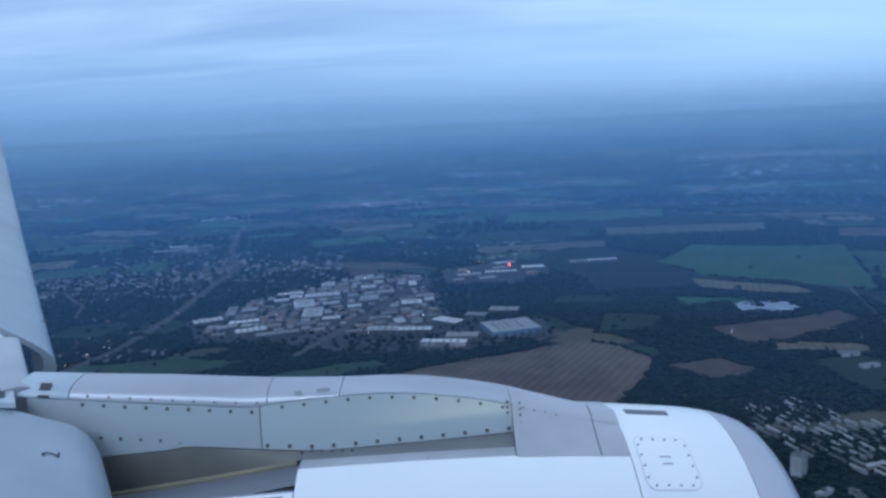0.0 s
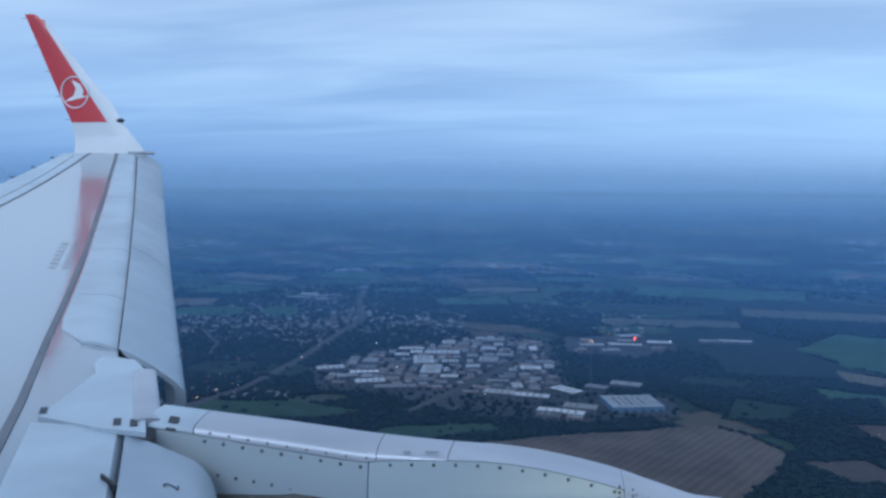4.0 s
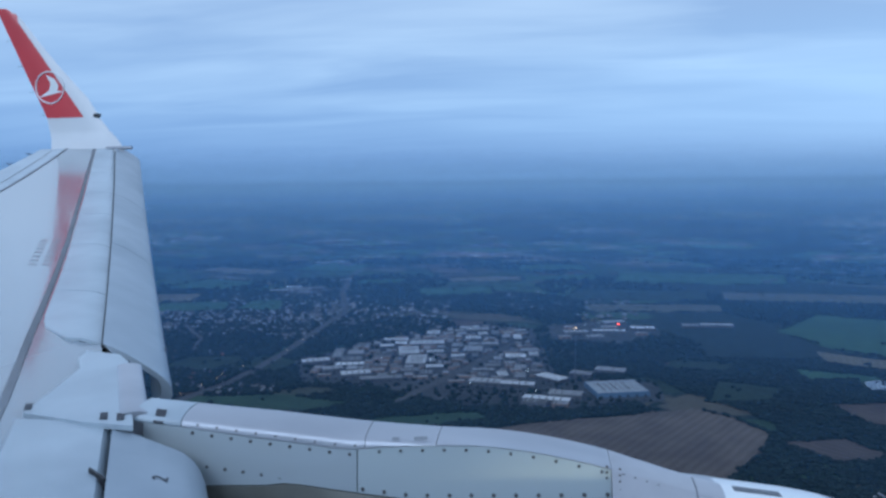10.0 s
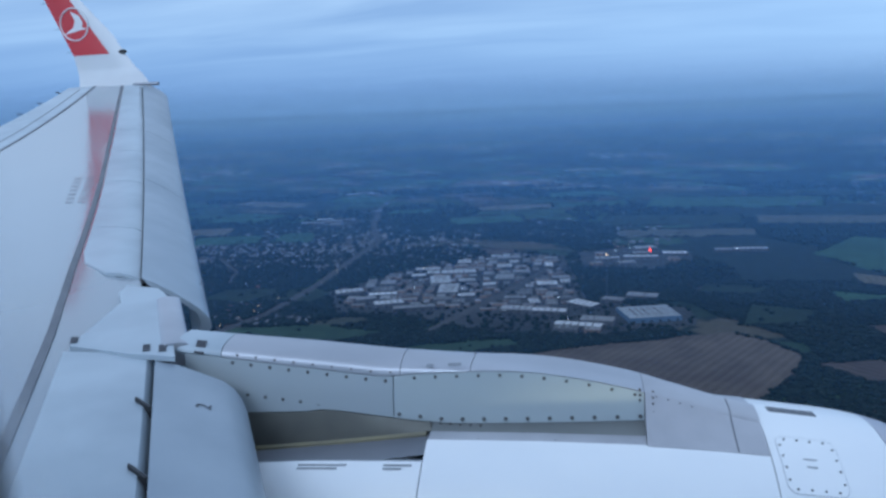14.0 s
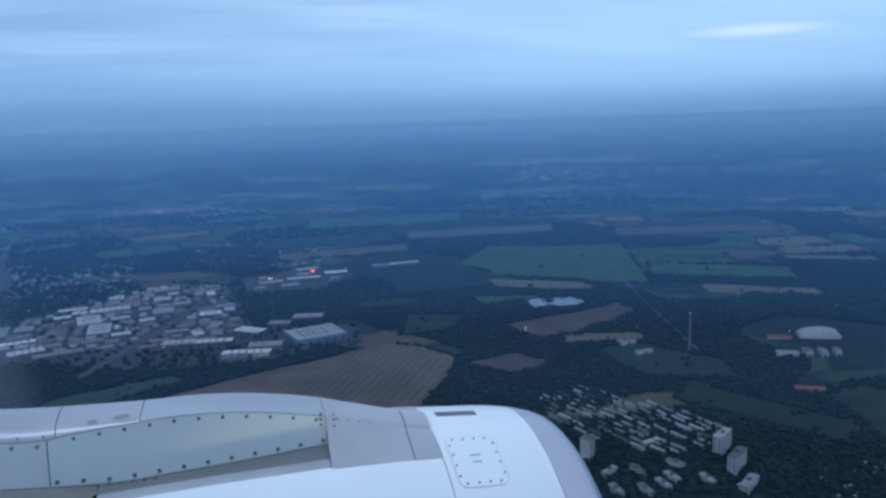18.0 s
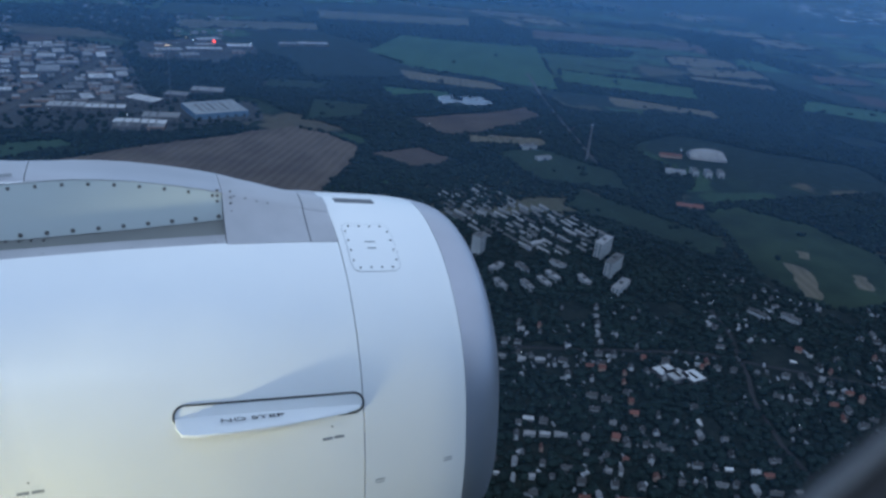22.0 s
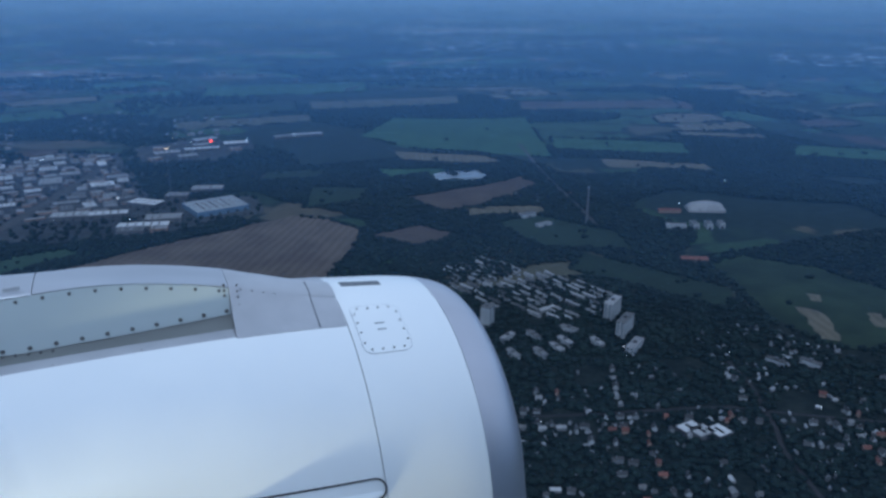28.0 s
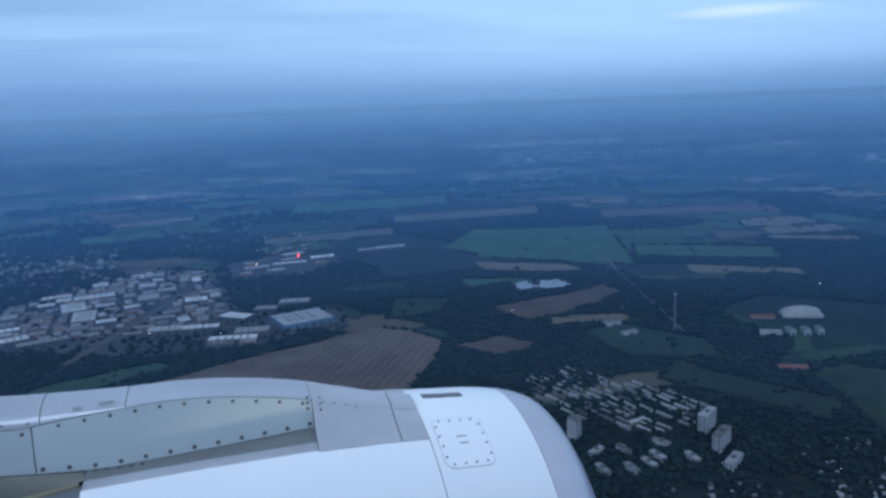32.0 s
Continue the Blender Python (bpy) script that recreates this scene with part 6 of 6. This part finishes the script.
# ---- far settlements: pale specks ----
vs, fs = [], []
for cx, cy, sx, sy, k in ((1900, 4200, 900, 500, 80), (300, 4300, 900, 500, 50), (-900, 4000, 700, 500, 50), (1300, 3500, 700, 400, 50), (2600, 3300, 700, 400, 50)):
    for _ in range(k):
        x, y = rb.gauss(cx, sx * 0.5), rb.gauss(cy, sy * 0.6)
        w, d, h = rb.uniform(8, 34), rb.uniform(8, 20), rb.uniform(5, 14)
        if math.hypot(x, y) > RIM - 30:
            continue
        o = len(vs)
        vs += [(x + a * w / 2, y + b * d / 2, z) for z in (0, h) for b in (-1, 1) for a in (-1, 1)]
        fs += [tuple(o + q for q in f) for f in ((4, 5, 7, 6), (0, 1, 5, 4), (2, 6, 7, 3), (0, 4, 6, 2), (1, 3, 7, 5))]
tagged(new("far_settlement", mesh_from("far_settlement", vs, fs, GREY_CLAD, None)), "pale buildings of distant villages", "village", kind="stuff")

# ---- lamps that are lit at dusk ----
LIT = glow("lit_lamp", (1.0, 0.93, 0.80), 9.0)
LIT_RED = glow("lit_red_sign", (1.0, 0.06, 0.03), 5.0)
LIT_WARM = glow("lit_warm_lamp", (1.0, 0.62, 0.30), 3.0)
STEEL = mat("lamp_steel", (0.07, 0.072, 0.078), None, 0.6, 0.3)


def street_lamp(m, r, h, label, name="street_lamp"):
    ob = new(name)
    tagged(ob, label, "lamp")
    part("mast", tube([(0, 0, 0), (0, 0, h)], 0.12, STEEL, "mast", 6), ob)
    part("arm", tube([(0, 0, h), (0, -0.8, h + 0.3)], 0.08, STEEL, "arm", 6), ob)
    sb = bmesh.new()
    bmesh.ops.create_icosphere(sb, subdivisions=2, radius=r)
    me = bpy.data.meshes.new("lamp_head")
    sb.to_mesh(me)
    sb.free()
    me.materials.append(m)
    part("lamp_head", me, ob).location = (0, -0.8, h + 0.3)
    return ob


fl = street_lamp(LIT, 0.65, 12, "lit white floodlight on a mast", "floodlight")
put(fl, -55 - OFF["suburb"], 2730, 0, "lit floodlights")
for z, x, y in (("suburb", 200, 1262), ("suburb", 175, 1240), ("suburb", 262, 1430), ("works", 905, 1450), ("works", 800, 1640), ("works", 690, 1640), ("works", 850, 1990), ("works", 1010, 1560), ("works", 1150, 2080),
                ("works", 1190, 2100), ("works", 1330, 2070), ("works", 1460, 2090), ("suburb", 430, 1900), ("works", 1030, 1400), ("works", 1560, 1320), ("town", 2305, 645), ("town", 2318, 668), ("town", 2420, 480), ("town", 2344, 395),
                ("town", 2420, 610), ("town", 2150, 560), ("farms", 2300, 4300), ("farms", 2900, 4350), ("farms", 3300, 4100), ("sport", 2990, 1130), ("sport", 3200, 1250), ("sport", 3600, 1100), ("sport", 3560, 1120)):
    lx = x - OFF[z]
    copy_thing(fl, pose(lx, y, 0.3 + 399 * (max(0, math.hypot(lx, y) - RIM + 6) / 970) ** 1.5) @ Matrix.Scale(0.4 if z == "town" else 0.8, 4))
rs = street_lamp(LIT_RED, 3.2, 10, "glowing red sign on a mast", "lit_sign")
put(rs, 1240 - W_OFF, 2080, 0)
wm_ = street_lamp(LIT_WARM, 0.7, 10, "street lamp with warm orange light")
put(wm_, 1160 - W_OFF, 2150, 0, "warm street lamps")
for x, y in ((1150, 2170), (1175, 2140), (1190, 2160), (240, 1480), (215, 1300), (225, 1330), (205, 1275), (236, 1390), (247, 1440), (258, 1545), (302, 1700), (300, 1830), (520, 1850)):
    copy_thing(wm_, pose(x - (W_OFF if x > 600 else OFF["suburb"]), y, 0.3))

# a tall slim mast with lamps over the estate
mast = new("lamp_mast")
tagged(mast, "tall slim steel mast with lit lamps at its head", "mast")
part("shaft", loft([[((0.8 - 0.5 * k) * math.cos(t), (0.8 - 0.5 * k) * math.sin(t), 112 * k) for t in steps(0, 2 * math.pi, 6)[:-1]] for k in steps(0, 1, 8)], STEEL, "shaft"), mast)
part("platform", loft([[(r * math.cos(t), r * math.sin(t), z) for t in steps(0, 2 * math.pi, 12)[:-1]] for r, z in ((0.4, 110.6), (3.4, 111.4), (3.4, 112.2), (0.4, 112.4))], STEEL, "platform"), mast)
for k in range(7):
    sb = bmesh.new()
    bmesh.ops.create_icosphere(sb, subdivisions=1, radius=0.62)
    lm = bpy.data.meshes.new("mast_lamp")
    sb.to_mesh(lm)
    sb.free()
    lm.materials.append(LIT_WARM)
    part("lamp", lm, mast).location = (3.0 * math.cos(k * 0.9), 3.0 * math.sin(k * 0.9), 112.7)
mast.matrix_world = pose(1105 - W_OFF, 1485, 0.3)

# ---- the land's far rim, and the evening haze, imitated by tinted see-through shells ----
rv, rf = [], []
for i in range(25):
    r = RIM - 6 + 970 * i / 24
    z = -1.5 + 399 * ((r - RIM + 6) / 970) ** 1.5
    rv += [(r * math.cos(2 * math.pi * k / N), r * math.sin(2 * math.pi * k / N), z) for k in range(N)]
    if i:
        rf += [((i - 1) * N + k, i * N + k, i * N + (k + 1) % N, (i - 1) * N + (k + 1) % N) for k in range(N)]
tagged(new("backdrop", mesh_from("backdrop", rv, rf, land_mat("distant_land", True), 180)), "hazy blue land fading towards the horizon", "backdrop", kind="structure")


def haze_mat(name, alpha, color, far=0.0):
    """Tinted see-through haze that thickens with the way to the land behind it; far: that way's length for a haze of
    two thirds, else it is thin and even.
    """
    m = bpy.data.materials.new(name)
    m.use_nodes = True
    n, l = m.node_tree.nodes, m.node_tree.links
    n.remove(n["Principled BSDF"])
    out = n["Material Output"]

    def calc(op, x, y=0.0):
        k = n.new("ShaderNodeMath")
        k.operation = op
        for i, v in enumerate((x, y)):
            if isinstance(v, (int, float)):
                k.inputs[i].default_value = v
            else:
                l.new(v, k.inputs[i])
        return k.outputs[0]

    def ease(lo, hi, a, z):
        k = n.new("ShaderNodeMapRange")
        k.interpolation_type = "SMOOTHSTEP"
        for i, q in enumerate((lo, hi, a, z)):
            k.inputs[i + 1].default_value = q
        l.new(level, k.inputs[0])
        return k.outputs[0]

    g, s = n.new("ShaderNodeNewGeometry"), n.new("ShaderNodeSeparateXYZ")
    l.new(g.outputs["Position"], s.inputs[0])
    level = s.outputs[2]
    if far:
        # the haze tint's height is jittered from point to point, so that it has no edge
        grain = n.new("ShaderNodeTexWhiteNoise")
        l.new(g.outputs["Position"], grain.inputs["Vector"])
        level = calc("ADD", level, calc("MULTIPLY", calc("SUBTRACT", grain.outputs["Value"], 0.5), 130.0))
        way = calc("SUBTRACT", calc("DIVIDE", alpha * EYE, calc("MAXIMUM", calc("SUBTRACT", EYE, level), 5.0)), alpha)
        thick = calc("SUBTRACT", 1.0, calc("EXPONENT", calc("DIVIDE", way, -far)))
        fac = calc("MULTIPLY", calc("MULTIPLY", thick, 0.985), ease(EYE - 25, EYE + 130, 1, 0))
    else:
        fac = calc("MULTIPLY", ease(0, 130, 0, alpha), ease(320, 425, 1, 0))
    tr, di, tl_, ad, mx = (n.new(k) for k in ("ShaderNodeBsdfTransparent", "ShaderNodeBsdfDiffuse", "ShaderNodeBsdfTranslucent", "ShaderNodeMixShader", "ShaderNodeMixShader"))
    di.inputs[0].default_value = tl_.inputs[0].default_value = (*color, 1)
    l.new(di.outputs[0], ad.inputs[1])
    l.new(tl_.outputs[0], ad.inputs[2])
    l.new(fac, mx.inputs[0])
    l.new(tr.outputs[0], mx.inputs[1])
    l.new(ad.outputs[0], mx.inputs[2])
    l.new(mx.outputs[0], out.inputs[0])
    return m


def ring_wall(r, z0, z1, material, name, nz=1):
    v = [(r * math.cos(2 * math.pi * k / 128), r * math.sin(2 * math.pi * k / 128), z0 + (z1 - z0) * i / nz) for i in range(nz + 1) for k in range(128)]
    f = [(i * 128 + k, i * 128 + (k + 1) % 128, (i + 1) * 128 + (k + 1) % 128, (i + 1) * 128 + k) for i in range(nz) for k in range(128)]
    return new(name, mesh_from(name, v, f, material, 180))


# distance haze is put into the blue of translucent rings around the eye
HAZE_BLUE = (0.19, 0.43, 0.83)
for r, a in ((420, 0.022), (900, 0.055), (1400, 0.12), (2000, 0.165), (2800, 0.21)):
    tagged(ring_wall(r, 2, 520, haze_mat("haze_tint", a, HAZE_BLUE), "haze_shell"), "see-through blue shell standing in for distance haze", "mist", "mist veils", "stuff")
tagged(ring_wall(3850, 2, 640, haze_mat("horizon_haze_tint", 3850, (0.45, 0.65, 0.88), 12500), "haze_shell"), "see-through blue shell standing in for horizon haze", "mist", "mist veils", "stuff")
